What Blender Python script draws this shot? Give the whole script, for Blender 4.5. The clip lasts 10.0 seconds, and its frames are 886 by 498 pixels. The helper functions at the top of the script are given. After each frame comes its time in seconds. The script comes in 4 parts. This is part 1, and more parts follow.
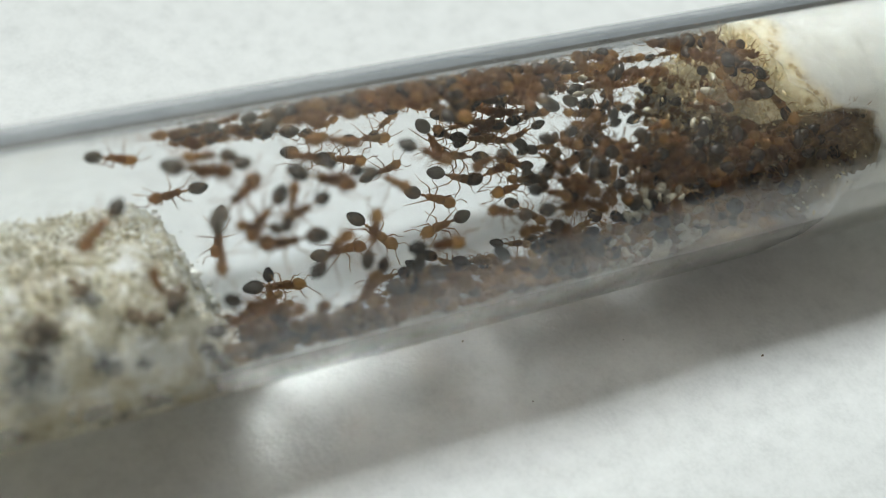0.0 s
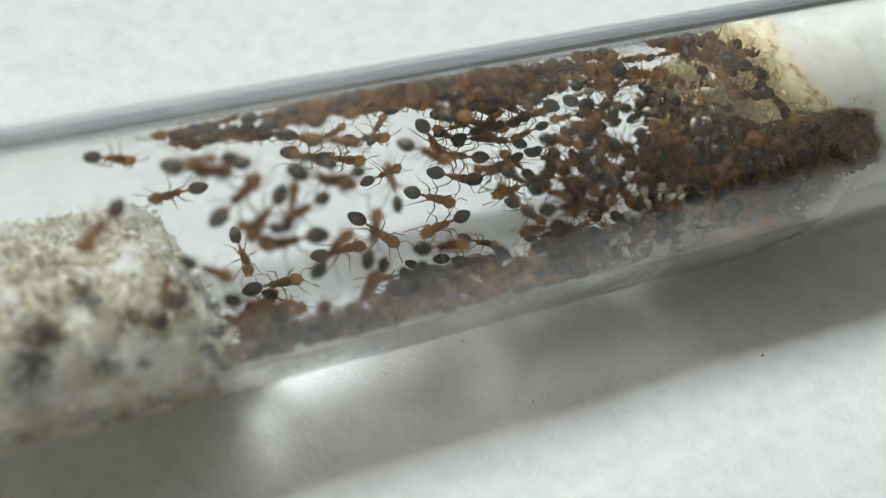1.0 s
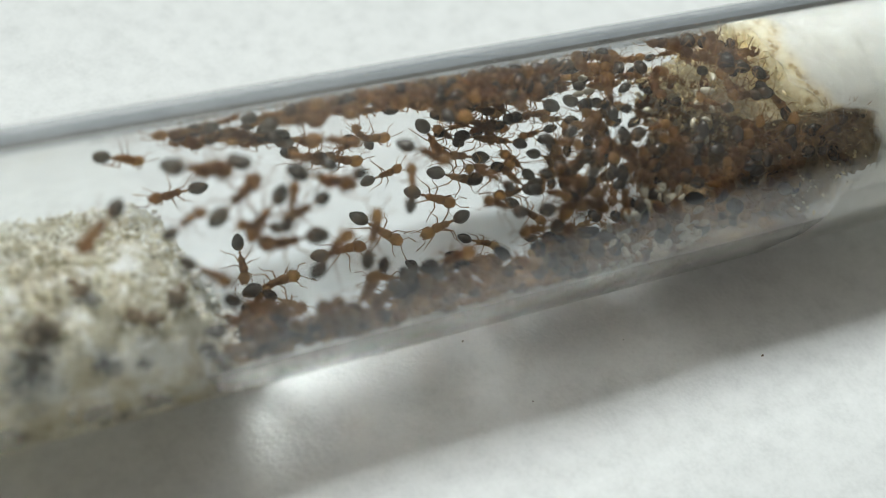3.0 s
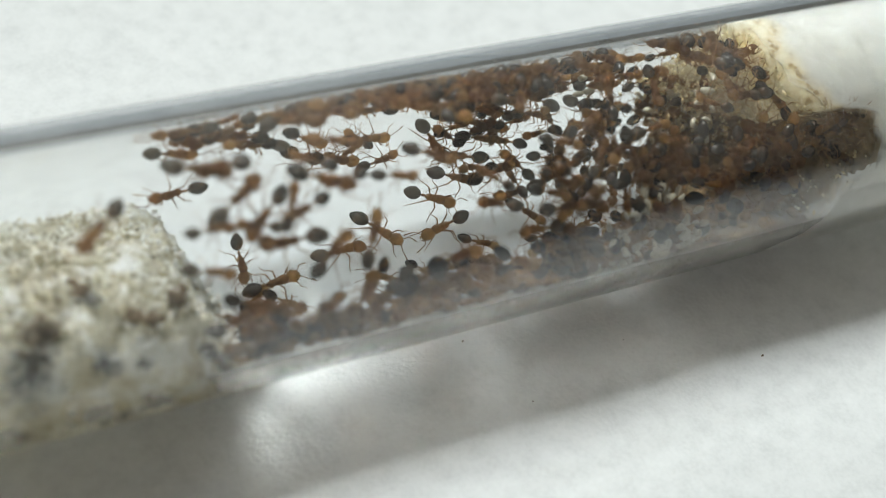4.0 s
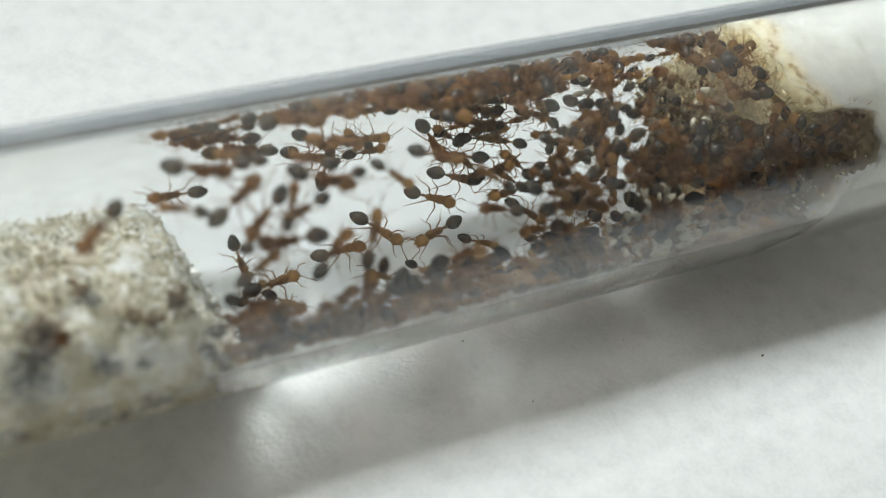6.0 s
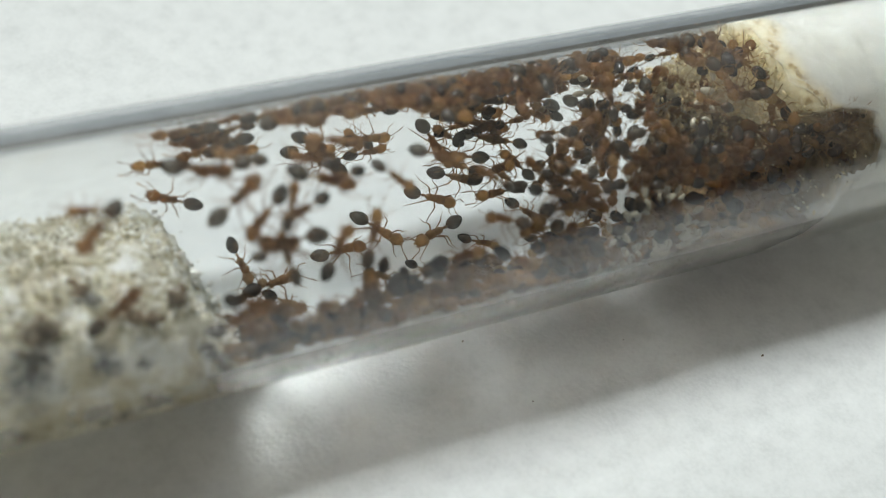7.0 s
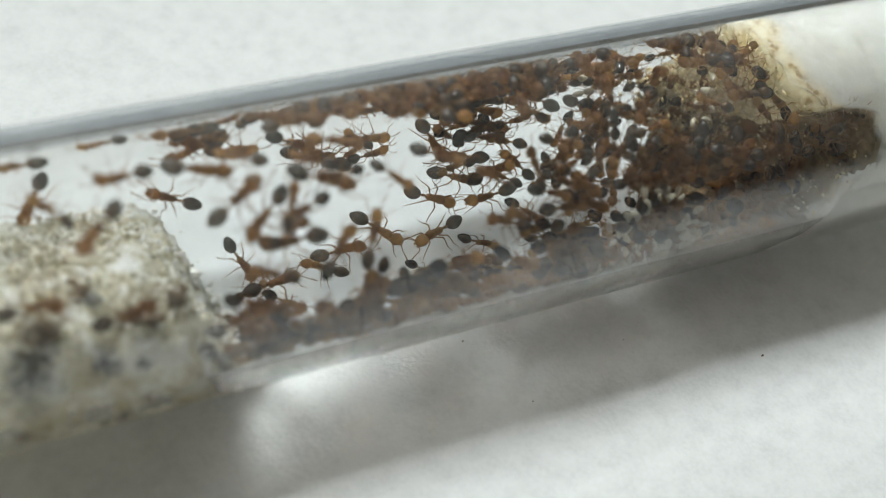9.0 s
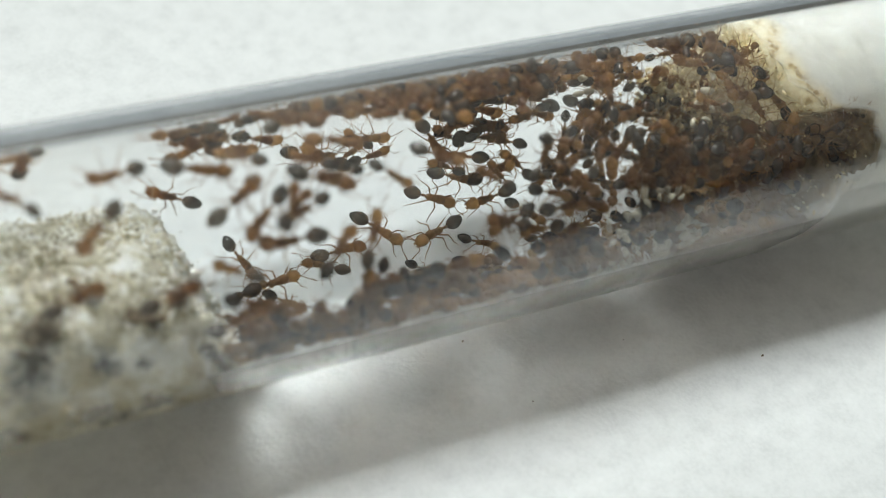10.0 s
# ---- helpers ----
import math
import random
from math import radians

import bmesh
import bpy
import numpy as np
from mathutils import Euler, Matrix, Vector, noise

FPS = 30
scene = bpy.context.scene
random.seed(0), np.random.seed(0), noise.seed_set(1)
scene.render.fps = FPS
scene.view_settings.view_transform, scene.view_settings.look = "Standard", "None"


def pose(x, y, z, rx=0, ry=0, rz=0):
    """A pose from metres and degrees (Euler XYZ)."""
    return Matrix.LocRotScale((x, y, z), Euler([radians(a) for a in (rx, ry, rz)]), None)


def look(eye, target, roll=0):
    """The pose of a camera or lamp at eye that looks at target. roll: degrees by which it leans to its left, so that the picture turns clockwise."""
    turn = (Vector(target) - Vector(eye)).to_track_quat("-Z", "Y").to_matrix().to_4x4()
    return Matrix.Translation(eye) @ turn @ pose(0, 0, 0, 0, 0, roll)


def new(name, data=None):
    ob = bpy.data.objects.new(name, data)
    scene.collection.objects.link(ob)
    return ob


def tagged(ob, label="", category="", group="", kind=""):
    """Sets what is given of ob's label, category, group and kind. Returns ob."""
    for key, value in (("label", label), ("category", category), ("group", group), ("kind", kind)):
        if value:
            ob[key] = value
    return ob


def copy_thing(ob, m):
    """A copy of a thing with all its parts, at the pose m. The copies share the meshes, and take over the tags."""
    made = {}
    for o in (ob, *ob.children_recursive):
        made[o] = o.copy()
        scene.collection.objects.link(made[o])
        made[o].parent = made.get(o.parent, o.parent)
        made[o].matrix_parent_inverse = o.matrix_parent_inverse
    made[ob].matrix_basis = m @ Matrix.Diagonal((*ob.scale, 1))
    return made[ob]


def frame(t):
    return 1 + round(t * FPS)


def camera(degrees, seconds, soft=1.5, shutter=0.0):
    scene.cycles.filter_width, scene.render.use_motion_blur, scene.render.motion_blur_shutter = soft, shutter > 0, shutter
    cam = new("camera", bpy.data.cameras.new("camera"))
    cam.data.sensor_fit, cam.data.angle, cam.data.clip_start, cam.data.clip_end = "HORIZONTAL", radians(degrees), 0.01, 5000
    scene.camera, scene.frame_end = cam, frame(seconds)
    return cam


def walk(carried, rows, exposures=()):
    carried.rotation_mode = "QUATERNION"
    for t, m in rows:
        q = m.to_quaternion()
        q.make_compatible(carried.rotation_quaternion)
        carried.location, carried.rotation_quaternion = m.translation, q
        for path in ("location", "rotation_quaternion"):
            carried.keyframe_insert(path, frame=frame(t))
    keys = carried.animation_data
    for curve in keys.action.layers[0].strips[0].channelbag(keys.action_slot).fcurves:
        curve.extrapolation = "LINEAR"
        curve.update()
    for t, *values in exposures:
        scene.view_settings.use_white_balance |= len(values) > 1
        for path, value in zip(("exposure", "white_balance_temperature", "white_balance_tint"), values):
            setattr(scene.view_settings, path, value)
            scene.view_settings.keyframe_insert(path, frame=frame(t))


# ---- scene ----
# Metres; the tube lies along x, the camera stands in front of it (towards -y).
MM = 0.001
R_OUT, R_IN = 8.0 * MM, 6.86 * MM      # a 16 mm glass test tube
AXIS_Z = R_OUT + 0.15 * MM             # its axis over the table

cam = camera(36, 10.0, soft=0.98)
STAND = pose(0.0, -0.045658, 0.062563, 42.9134, -10.6201, -26.0725)
walk(cam, [(0.0, STAND), (10.0, STAND)], [(0.0, 2.2), (0.5, 2.19), (2.5, 2.2), (4.0, 2.27), (5.5, 2.29), (7.0, 2.19), (9.5, 2.19), (10.0, 2.29)])
cam.data.dof.use_dof = True
cam.data.dof.focus_distance = 0.0835
cam.data.dof.aperture_fstop = 29.0

# ---- light ----
world = bpy.data.worlds.new("world")
world.use_nodes = True
world.node_tree.nodes["Background"].inputs[0].default_value = (0.5, 0.6, 0.7, 1)
world.node_tree.nodes["Background"].inputs[1].default_value = 0.01
scene.world = world

lamp = bpy.data.lights.new("panel_light", "AREA")
lamp.shape, lamp.size, lamp.size_y, lamp.energy = "RECTANGLE", 0.58, 0.58, 9.9
lamp.color = (0.93, 1.0, 0.985)
lamp.cycles.use_multiple_importance_sampling = False
panel_light = new("panel_light", lamp)
panel_light.matrix_basis = look((-0.22, 1.0, 1.82), (-0.22, 1.0, 0.0))

# unseen warm fill, added to brighten the ants and warm the shadows
fill = bpy.data.lights.new("window_daylight", "AREA")
fill.shape, fill.size, fill.size_y, fill.energy = "RECTANGLE", 1.3, 1.2, 2.7
fill.color = (1.0, 0.92, 0.79)
fill.cycles.use_multiple_importance_sampling = False
window_daylight = new("window_daylight", fill)
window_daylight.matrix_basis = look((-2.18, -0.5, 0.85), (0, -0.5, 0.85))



# ---- materials ----
def material(name):
    m = bpy.data.materials.new(name)
    m.use_nodes = True
    nt = m.node_tree
    return m, nt, nt.nodes["Principled BSDF"]


def node(nt, kind, **values):
    n = nt.nodes.new(kind)
    for k, v in values.items():
        n.inputs[k.replace("_", " ")].default_value = v
    return n


def ramp(nt, fac, stops):
    n = nt.nodes.new("ShaderNodeValToRGB")
    e = n.color_ramp.elements
    while len(e) < len(stops):
        e.new(0.5)
    for el, (p, c) in zip(e, stops):
        el.position, el.color = p, (*c, 1)
    nt.links.new(fac, n.inputs[0])
    return n.outputs[0]


def textured(name, scale, stops, rough=0.6, fine=6.0, bump=0.3, bump_dist=0.0002, stretch=(1, 1, 1), spec=0.5):
    """Two scales of noise drive the colour; the finer one gives relief."""
    m, nt, p = material(name)
    tc = nt.nodes.new("ShaderNodeTexCoord")
    mp = nt.nodes.new("ShaderNodeMapping")
    mp.inputs["Scale"].default_value = stretch
    nt.links.new(tc.outputs["Object"], mp.inputs[0])
    a = node(nt, "ShaderNodeTexNoise", Scale=scale, Detail=5.0)
    b = node(nt, "ShaderNodeTexNoise", Scale=scale * fine, Detail=6.0)
    for t in (a, b):
        nt.links.new(mp.outputs[0], t.inputs["Vector"])
    mix = nt.nodes.new("ShaderNodeMath")
    mix.operation = "MULTIPLY_ADD"
    mix.inputs[1].default_value = 0.4
    nt.links.new(b.outputs[0], mix.inputs[0])
    half = nt.nodes.new("ShaderNodeMath")
    half.operation = "MULTIPLY"
    half.inputs[1].default_value = 0.6
    nt.links.new(a.outputs[0], half.inputs[0])
    nt.links.new(half.outputs[0], mix.inputs[2])
    nt.links.new(ramp(nt, mix.outputs[0], stops), p.inputs["Base Color"])
    bp = node(nt, "ShaderNodeBump", Strength=bump, Distance=bump_dist)
    nt.links.new(b.outputs[0], bp.inputs["Height"])
    nt.links.new(bp.outputs[0], p.inputs["Normal"])
    p.inputs["Roughness"].default_value = rough
    p.inputs["Specular IOR Level"].default_value = spec
    return m


def glass_material(tint=(0.985, 0.995, 0.995)):
    m, nt, p = material("glass")
    p.inputs["Base Color"].default_value = (*tint, 1)
    p.inputs["Transmission Weight"].default_value = 1.0
    p.inputs["IOR"].default_value = 1.5
    p.inputs["Roughness"].default_value = 0.0
    return m


def chitin(name, dark, light, rough, glow, deep, bright, clear, tint, spec=0.5):
    """Translucent ant shell: base colour differs a little from ant to ant; clear: the share of light that goes through, bent by the body, in the colour tint."""
    m, nt, p = material(name)
    info = nt.nodes.new("ShaderNodeObjectInfo")
    tc = nt.nodes.new("ShaderNodeTexCoord")
    ns = node(nt, "ShaderNodeTexNoise", Scale=2600.0, Detail=4.0)
    nt.links.new(tc.outputs["Object"], ns.inputs["Vector"])
    add = nt.nodes.new("ShaderNodeMath")
    add.operation = "MULTIPLY_ADD"
    add.inputs[1].default_value = 0.5
    geo = nt.nodes.new("ShaderNodeNewGeometry")
    vary = nt.nodes.new("ShaderNodeMath")
    vary.operation = "ADD"
    nt.links.new(info.outputs["Random"], vary.inputs[0])
    nt.links.new(geo.outputs["Random Per Island"], vary.inputs[1])
    wrap = nt.nodes.new("ShaderNodeMath")
    wrap.operation = "FRACT"
    nt.links.new(vary.outputs[0], wrap.inputs[0])
    nt.links.new(wrap.outputs[0], add.inputs[0])
    half = nt.nodes.new("ShaderNodeMath")
    half.operation = "MULTIPLY"
    half.inputs[1].default_value = 0.5
    nt.links.new(ns.outputs[0], half.inputs[0])
    nt.links.new(half.outputs[0], add.inputs[2])
    col = ramp(nt, add.outputs[0], [(0.15, dark), (0.85, light)])
    nt.links.new(col, p.inputs["Base Color"])
    p.inputs["Roughness"].default_value = rough
    p.inputs["Specular IOR Level"].default_value = spec
    bp = node(nt, "ShaderNodeBump", Strength=0.15, Distance=0.00002)
    nt.links.new(ns.outputs[0], bp.inputs["Height"])
    nt.links.new(bp.outputs[0], p.inputs["Normal"])
    tr = nt.nodes.new("ShaderNodeBsdfTranslucent")
    nt.links.new(ramp(nt, add.outputs[0], [(0.1, deep), (0.9, bright)]), tr.inputs[0])
    mx = nt.nodes.new("ShaderNodeMixShader")
    mx.inputs[0].default_value = glow
    nt.links.new(p.outputs[0], mx.inputs[1])
    nt.links.new(tr.outputs[0], mx.inputs[2])
    thin = node(nt, "ShaderNodeBsdfRefraction", Color=(*tint, 1), Roughness=0.15, IOR=1.33)
    see = nt.nodes.new("ShaderNodeMixShader")
    see.inputs[0].default_value = clear
    nt.links.new(mx.outputs[0], see.inputs[1])
    nt.links.new(thin.outputs[0], see.inputs[2])
    nt.links.new(see.outputs[0], nt.nodes["Material Output"].inputs[0])
    return m


PAPER = textured("paper_towel", 700, [(0.25, (0.70, 0.71, 0.71)), (0.5, (0.81, 0.82, 0.82)), (0.75, (0.88, 0.89, 0.89))], 0.9, 5, 0.45, 0.0001, spec=0.2)
COTTON_OLD = textured("damp_cotton", 650, [(0.34, (0.36, 0.28, 0.15)), (0.45, (0.64, 0.59, 0.44)), (0.59, (0.86, 0.85, 0.80))], 0.75, 5, 1.0, 0.0006)
COTTON = textured("white_cotton", 300, [(0.25, (0.58, 0.57, 0.52)), (0.7, (0.70, 0.70, 0.67))], 0.9, 6, 0.35, 0.0002, spec=0.2)
GRAINS = textured("dirty_cotton_grains", 500, [(0.28, (0.22, 0.17, 0.09)), (0.42, (0.40, 0.36, 0.24)), (0.6, (0.60, 0.57, 0.47))], 0.55, 5, 0.5, 0.0002)
STAIN = textured("stained_cotton", 500, [(0.25, (0.66, 0.53, 0.28)), (0.75, (0.92, 0.85, 0.63))], 0.8, 5, 0.8, 0.0003)
MOULD = textured("dark_mould", 900, [(0.2, (0.07, 0.052, 0.034)), (0.8, (0.26, 0.19, 0.12))], 0.9, 4, 0.8, 0.0003)
GREY_MOULD = textured("grey_mould", 700, [(0.2, (0.13, 0.128, 0.12)), (0.8, (0.31, 0.305, 0.285))], 0.9, 4, 0.8, 0.0003)
DEBRIS = textured("brown_debris", 900, [(0.2, (0.03, 0.018, 0.008)), (0.5, (0.11, 0.065, 0.03)), (0.8, (0.26, 0.18, 0.09))], 0.8, 4, 0.8, 0.0003)
WET_REFUSE = textured("wet_refuse", 700, [(0.25, (0.035, 0.024, 0.015)), (0.5, (0.12, 0.082, 0.045)), (0.68, (0.26, 0.19, 0.10)), (0.85, (0.42, 0.34, 0.21))], 0.3, 5, 1.0, 0.0004)
LARVA = textured("larva", 900, [(0.2, (0.42, 0.38, 0.28)), (0.8, (0.58, 0.54, 0.44))], 0.4, 5, 0.3, 0.0001)


def let_light_through(m, share):
    """Cotton lets part of the light through."""
    nt = m.node_tree
    p = nt.nodes["Principled BSDF"]
    tr = nt.nodes.new("ShaderNodeBsdfTranslucent")
    nt.links.new(p.inputs["Base Color"].links[0].from_socket, tr.inputs[0])
    mx = nt.nodes.new("ShaderNodeMixShader")
    mx.inputs[0].default_value = share
    nt.links.new(p.outputs[0], mx.inputs[1])
    nt.links.new(tr.outputs[0], mx.inputs[2])
    nt.links.new(mx.outputs[0], nt.nodes["Material Output"].inputs[0])


def stain_near_face(m):
    """Stain that has soaked into the cotton from its inner face: yellow above, brown where the refuse lies."""
    nt = m.node_tree
    p = nt.nodes["Principled BSDF"]
    clean = p.inputs["Base Color"].links[0].from_socket
    tc = nt.nodes.new("ShaderNodeTexCoord")
    soaked = nt.nodes.new("ShaderNodeAttribute")
    soaked.attribute_name = "soaked"
    soil = nt.nodes.new("ShaderNodeAttribute")
    soil.attribute_name = "soil"
    ns = node(nt, "ShaderNodeTexNoise", Scale=420.0, Detail=6.0)
    fine = node(nt, "ShaderNodeTexNoise", Scale=1500.0, Detail=4.0)
    for n in (ns, fine):
        nt.links.new(tc.outputs["Object"], n.inputs["Vector"])
    add = nt.nodes.new("ShaderNodeMath")
    add.operation = "MULTIPLY_ADD"
    add.inputs[1].default_value = 1.3
    nt.links.new(ns.outputs[0], add.inputs[0])
    nt.links.new(soaked.outputs["Fac"], add.inputs[2])
    rng = node(nt, "ShaderNodeMapRange")
    rng.inputs["From Min"].default_value = 1.35
    rng.inputs["From Max"].default_value = 1.85
    nt.links.new(add.outputs[0], rng.inputs["Value"])
    dirt_or_haze = ramp(nt, fine.outputs[0], [(0.32, (0.32, 0.22, 0.11)), (0.42, (0.62, 0.52, 0.33)), (0.65, (0.78, 0.72, 0.54))])
    mud = ramp(nt, fine.outputs[0], [(0.3, (0.06, 0.042, 0.026)), (0.7, (0.27, 0.19, 0.11))])
    brown = nt.nodes.new("ShaderNodeMix")
    brown.data_type = "RGBA"
    nt.links.new(soil.outputs["Fac"], brown.inputs[0])
    nt.links.new(dirt_or_haze, brown.inputs[6])
    nt.links.new(mud, brown.inputs[7])
    mx = nt.nodes.new("ShaderNodeMix")
    mx.data_type = "RGBA"
    nt.links.new(rng.outputs[0], mx.inputs[0])
    nt.links.new(brown.outputs[2], mx.inputs[6])
    nt.links.new(clean, mx.inputs[7])
    nt.links.new(mx.outputs[2], p.inputs["Base Color"])


stain_near_face(COTTON)
let_light_through(COTTON, 0.5)
let_light_through(COTTON_OLD, 0.52)


def soak(m, weight, reach):
    """Light spreads inside the wad."""
    p = m.node_tree.nodes["Principled BSDF"]
    p.inputs["Subsurface Weight"].default_value = weight
    p.inputs["Subsurface Radius"].default_value = (1.0, 0.95, 0.85)
    p.inputs["Subsurface Scale"].default_value = reach


soak(COTTON_OLD, 1.0, 0.007)
soak(COTTON, 1.0, 0.006)
let_light_through(LARVA, 0.35)
let_light_through(STAIN, 0.6)
let_light_through(GRAINS, 0.3)
FLUFF = textured("cotton_fluff", 900, [(0.25, (0.80, 0.79, 0.74)), (0.75, (0.90, 0.89, 0.86))], 0.8, 5, 0.1, 0.0001)
let_light_through(FLUFF, 0.5)
GLASS = glass_material()


def thin_glass(share, pass_tint):
    """The inner wall low in the tube passes a set share of the light straight on, tinted to tone the shadow it casts.
    """
    m = glass_material()
    nt = m.node_tree
    straight = node(nt, "ShaderNodeBsdfTransparent", Color=(*pass_tint, 1))
    mx = nt.nodes.new("ShaderNodeMixShader")
    mx.inputs[0].default_value = share
    nt.links.new(nt.nodes["Principled BSDF"].outputs[0], mx.inputs[1])
    nt.links.new(straight.outputs[0], mx.inputs[2])
    nt.links.new(mx.outputs[0], nt.nodes["Material Output"].inputs[0])
    return m


def hazed_glass(least, most):
    """Glass with a thin, uneven pale haze mixed in, to lift the darks seen through it."""
    m = glass_material()
    nt = m.node_tree
    tc = nt.nodes.new("ShaderNodeTexCoord")
    ns = node(nt, "ShaderNodeTexNoise", Scale=170.0, Detail=5.0, Distortion=0.8)
    nt.links.new(tc.outputs["Object"], ns.inputs["Vector"])
    rng = node(nt, "ShaderNodeMapRange", From_Min=0.35, From_Max=0.68, To_Min=least, To_Max=most)
    nt.links.new(ns.outputs[0], rng.inputs["Value"])
    dirt_or_haze = node(nt, "ShaderNodeBsdfDiffuse", Color=(0.80, 0.77, 0.72, 1))
    mx = nt.nodes.new("ShaderNodeMixShader")
    nt.links.new(rng.outputs[0], mx.inputs[0])
    nt.links.new(nt.nodes["Principled BSDF"].outputs[0], mx.inputs[1])
    nt.links.new(dirt_or_haze.outputs[0], mx.inputs[2])
    nt.links.new(mx.outputs[0], nt.nodes["Material Output"].inputs[0])
    return m


HAZED_GLASS = hazed_glass(0.02, 0.055)
GREYED_GLASS = glass_material((0.82, 0.83, 0.84))      # grey tint put in to darken the band along the upper edge
# shares set how dark the tube's shadow is; the second tint warms it
THIN_GLASS = thin_glass(0.13, (0.97, 0.985, 0.985))
WARMED_GLASS = thin_glass(0.085, (1.0, 0.88, 0.78))
AMBER = chitin("amber_chitin", (0.062, 0.025, 0.014), (0.19, 0.105, 0.052), 0.2, 0.70, (0.29, 0.138, 0.072), (0.92, 0.70, 0.36), 0.37, (0.80, 0.55, 0.32))
LEG = chitin("leg_chitin", (0.13, 0.07, 0.033), (0.32, 0.20, 0.10), 0.35, 0.55, (0.30, 0.16, 0.07), (0.70, 0.48, 0.24), 0.3, (0.75, 0.52, 0.30))
DARK = chitin("dark_chitin", (0.014, 0.011, 0.011), (0.075, 0.060, 0.050), 0.15, 0.33, (0.06, 0.042, 0.042), (0.32, 0.27, 0.23), 0.26, (0.52, 0.53, 0.52), 0.9)
GASTER = chitin("gaster_chitin", (0.014, 0.011, 0.011), (0.095, 0.076, 0.058), 0.15, 0.36, (0.06, 0.045, 0.042), (0.42, 0.36, 0.28), 0.29, (0.54, 0.54, 0.50), 0.9)


def amber_front(m):
    """The foremost plate of the gaster is paler than the rest."""
    nt = m.node_tree
    p = nt.nodes["Principled BSDF"]
    dark = p.inputs["Base Color"].links[0].from_socket
    tc = nt.nodes.new("ShaderNodeTexCoord")
    sep = nt.nodes.new("ShaderNodeSeparateXYZ")
    nt.links.new(tc.outputs["Object"], sep.inputs[0])
    rng = node(nt, "ShaderNodeMapRange")
    rng.inputs["From Min"].default_value = -0.00118
    rng.inputs["From Max"].default_value = -0.00088
    rng.inputs["To Max"].default_value = 0.75
    nt.links.new(sep.outputs[0], rng.inputs["Value"])
    mx = nt.nodes.new("ShaderNodeMix")
    mx.data_type = "RGBA"
    mx.inputs[7].default_value = (0.13, 0.055, 0.018, 1)
    nt.links.new(rng.outputs[0], mx.inputs[0])
    nt.links.new(dark, mx.inputs[6])
    nt.links.new(mx.outputs[2], p.inputs["Base Color"])


amber_front(GASTER)
EYE = textured("ant_eye", 3000, [(0.2, (0.01, 0.008, 0.007)), (0.8, (0.03, 0.02, 0.015))], 0.2, 3, 0.1, 0.00001)
WALL = textured("wall_paint", 3, [(0.2, (0.27, 0.26, 0.24)), (0.8, (0.33, 0.32, 0.295))], 0.9, 20, 0.2, 0.002)
DIM_WALL = textured("dark_wall_paint", 3, [(0.2, (0.23, 0.24, 0.25)), (0.8, (0.29, 0.30, 0.31))], 0.9, 20, 0.2, 0.002)
WOOD = textured("table_laminate", 40, [(0.2, (0.24, 0.27, 0.30)), (0.8, (0.31, 0.34, 0.37))], 0.5, 8, 0.2, 0.0002)
FLOOR = textured("floor_lino", 5, [(0.2, (0.20, 0.18, 0.16)), (0.8, (0.28, 0.26, 0.23))], 0.6, 10, 0.2, 0.001)
METAL = textured("white_metal", 5, [(0.2, (0.76, 0.76, 0.75)), (0.8, (0.82, 0.82, 0.81))], 0.4, 10, 0.05, 0.001)


def diffuser_material():
    m, nt, p = material("panel_diffuser")
    p.inputs["Emission Color"].default_value = (0.93, 1, 1, 1)
    p.inputs["Emission Strength"].default_value = 0.05
    return m


DIFFUSER = diffuser_material()


# ---- mesh helpers ----
def finish(bm, name, mat, smooth=True):
    bmesh.ops.recalc_face_normals(bm, faces=bm.faces)
    for f in bm.faces:
        f.smooth = smooth
    me = bpy.data.meshes.new(name)
    bm.to_mesh(me)
    bm.free()
    me.materials.append(mat)
    return me


def part(name, bm, mat, parent=None, label="", smooth=True):
    ob = new(name, finish(bm, name, mat, smooth))
    ob.parent = parent
    return tagged(ob, label)


def blob(bm, centre, radii, turn=(0, 0, 0), u=14, v=9):
    """An ellipsoid."""
    m = Matrix.LocRotScale(centre, Euler([radians(a) for a in turn]), radii)
    return bmesh.ops.create_uvsphere(bm, u_segments=u, v_segments=v, radius=1.0, matrix=m)["verts"]


def tube(bm, points, widths, sides=6):
    """A closed limb along a line of points, with its radius at each."""
    pts = [Vector(p) for p in points]
    rings = []
    for i, p in enumerate(pts):
        d = (pts[min(i + 1, len(pts) - 1)] - pts[max(i - 1, 0)]).normalized()
        a = d.orthogonal().normalized()
        if rings and abs(d.dot(last)) < 0.99:
            a = (last - d * last.dot(d)).normalized()
        last, b = a, d.cross(a)
        rings.append([bm.verts.new(p + widths[i] * (a * math.cos(k * math.tau / sides) + b * math.sin(k * math.tau / sides))) for k in range(sides)])
    for r0, r1 in zip(rings, rings[1:]):
        for k in range(sides):
            bm.faces.new((r0[k], r0[(k + 1) % sides], r1[(k + 1) % sides], r1[k]))
    bm.faces.new(rings[0][::-1])
    bm.faces.new(rings[-1])


def slab(bm, x0, y0, z0, x1, y1, z1):
    m = Matrix.LocRotScale(((x0 + x1) / 2, (y0 + y1) / 2, (z0 + z1) / 2), None, (x1 - x0, y1 - y0, z1 - z0))
    return bmesh.ops.create_cube(bm, size=1.0, matrix=m)["verts"]


# ---- room ----
def structure(name, box, mat, label):
    bm = bmesh.new()
    slab(bm, *box)
    return tagged(part(name, bm, mat, smooth=False), label, kind="structure")


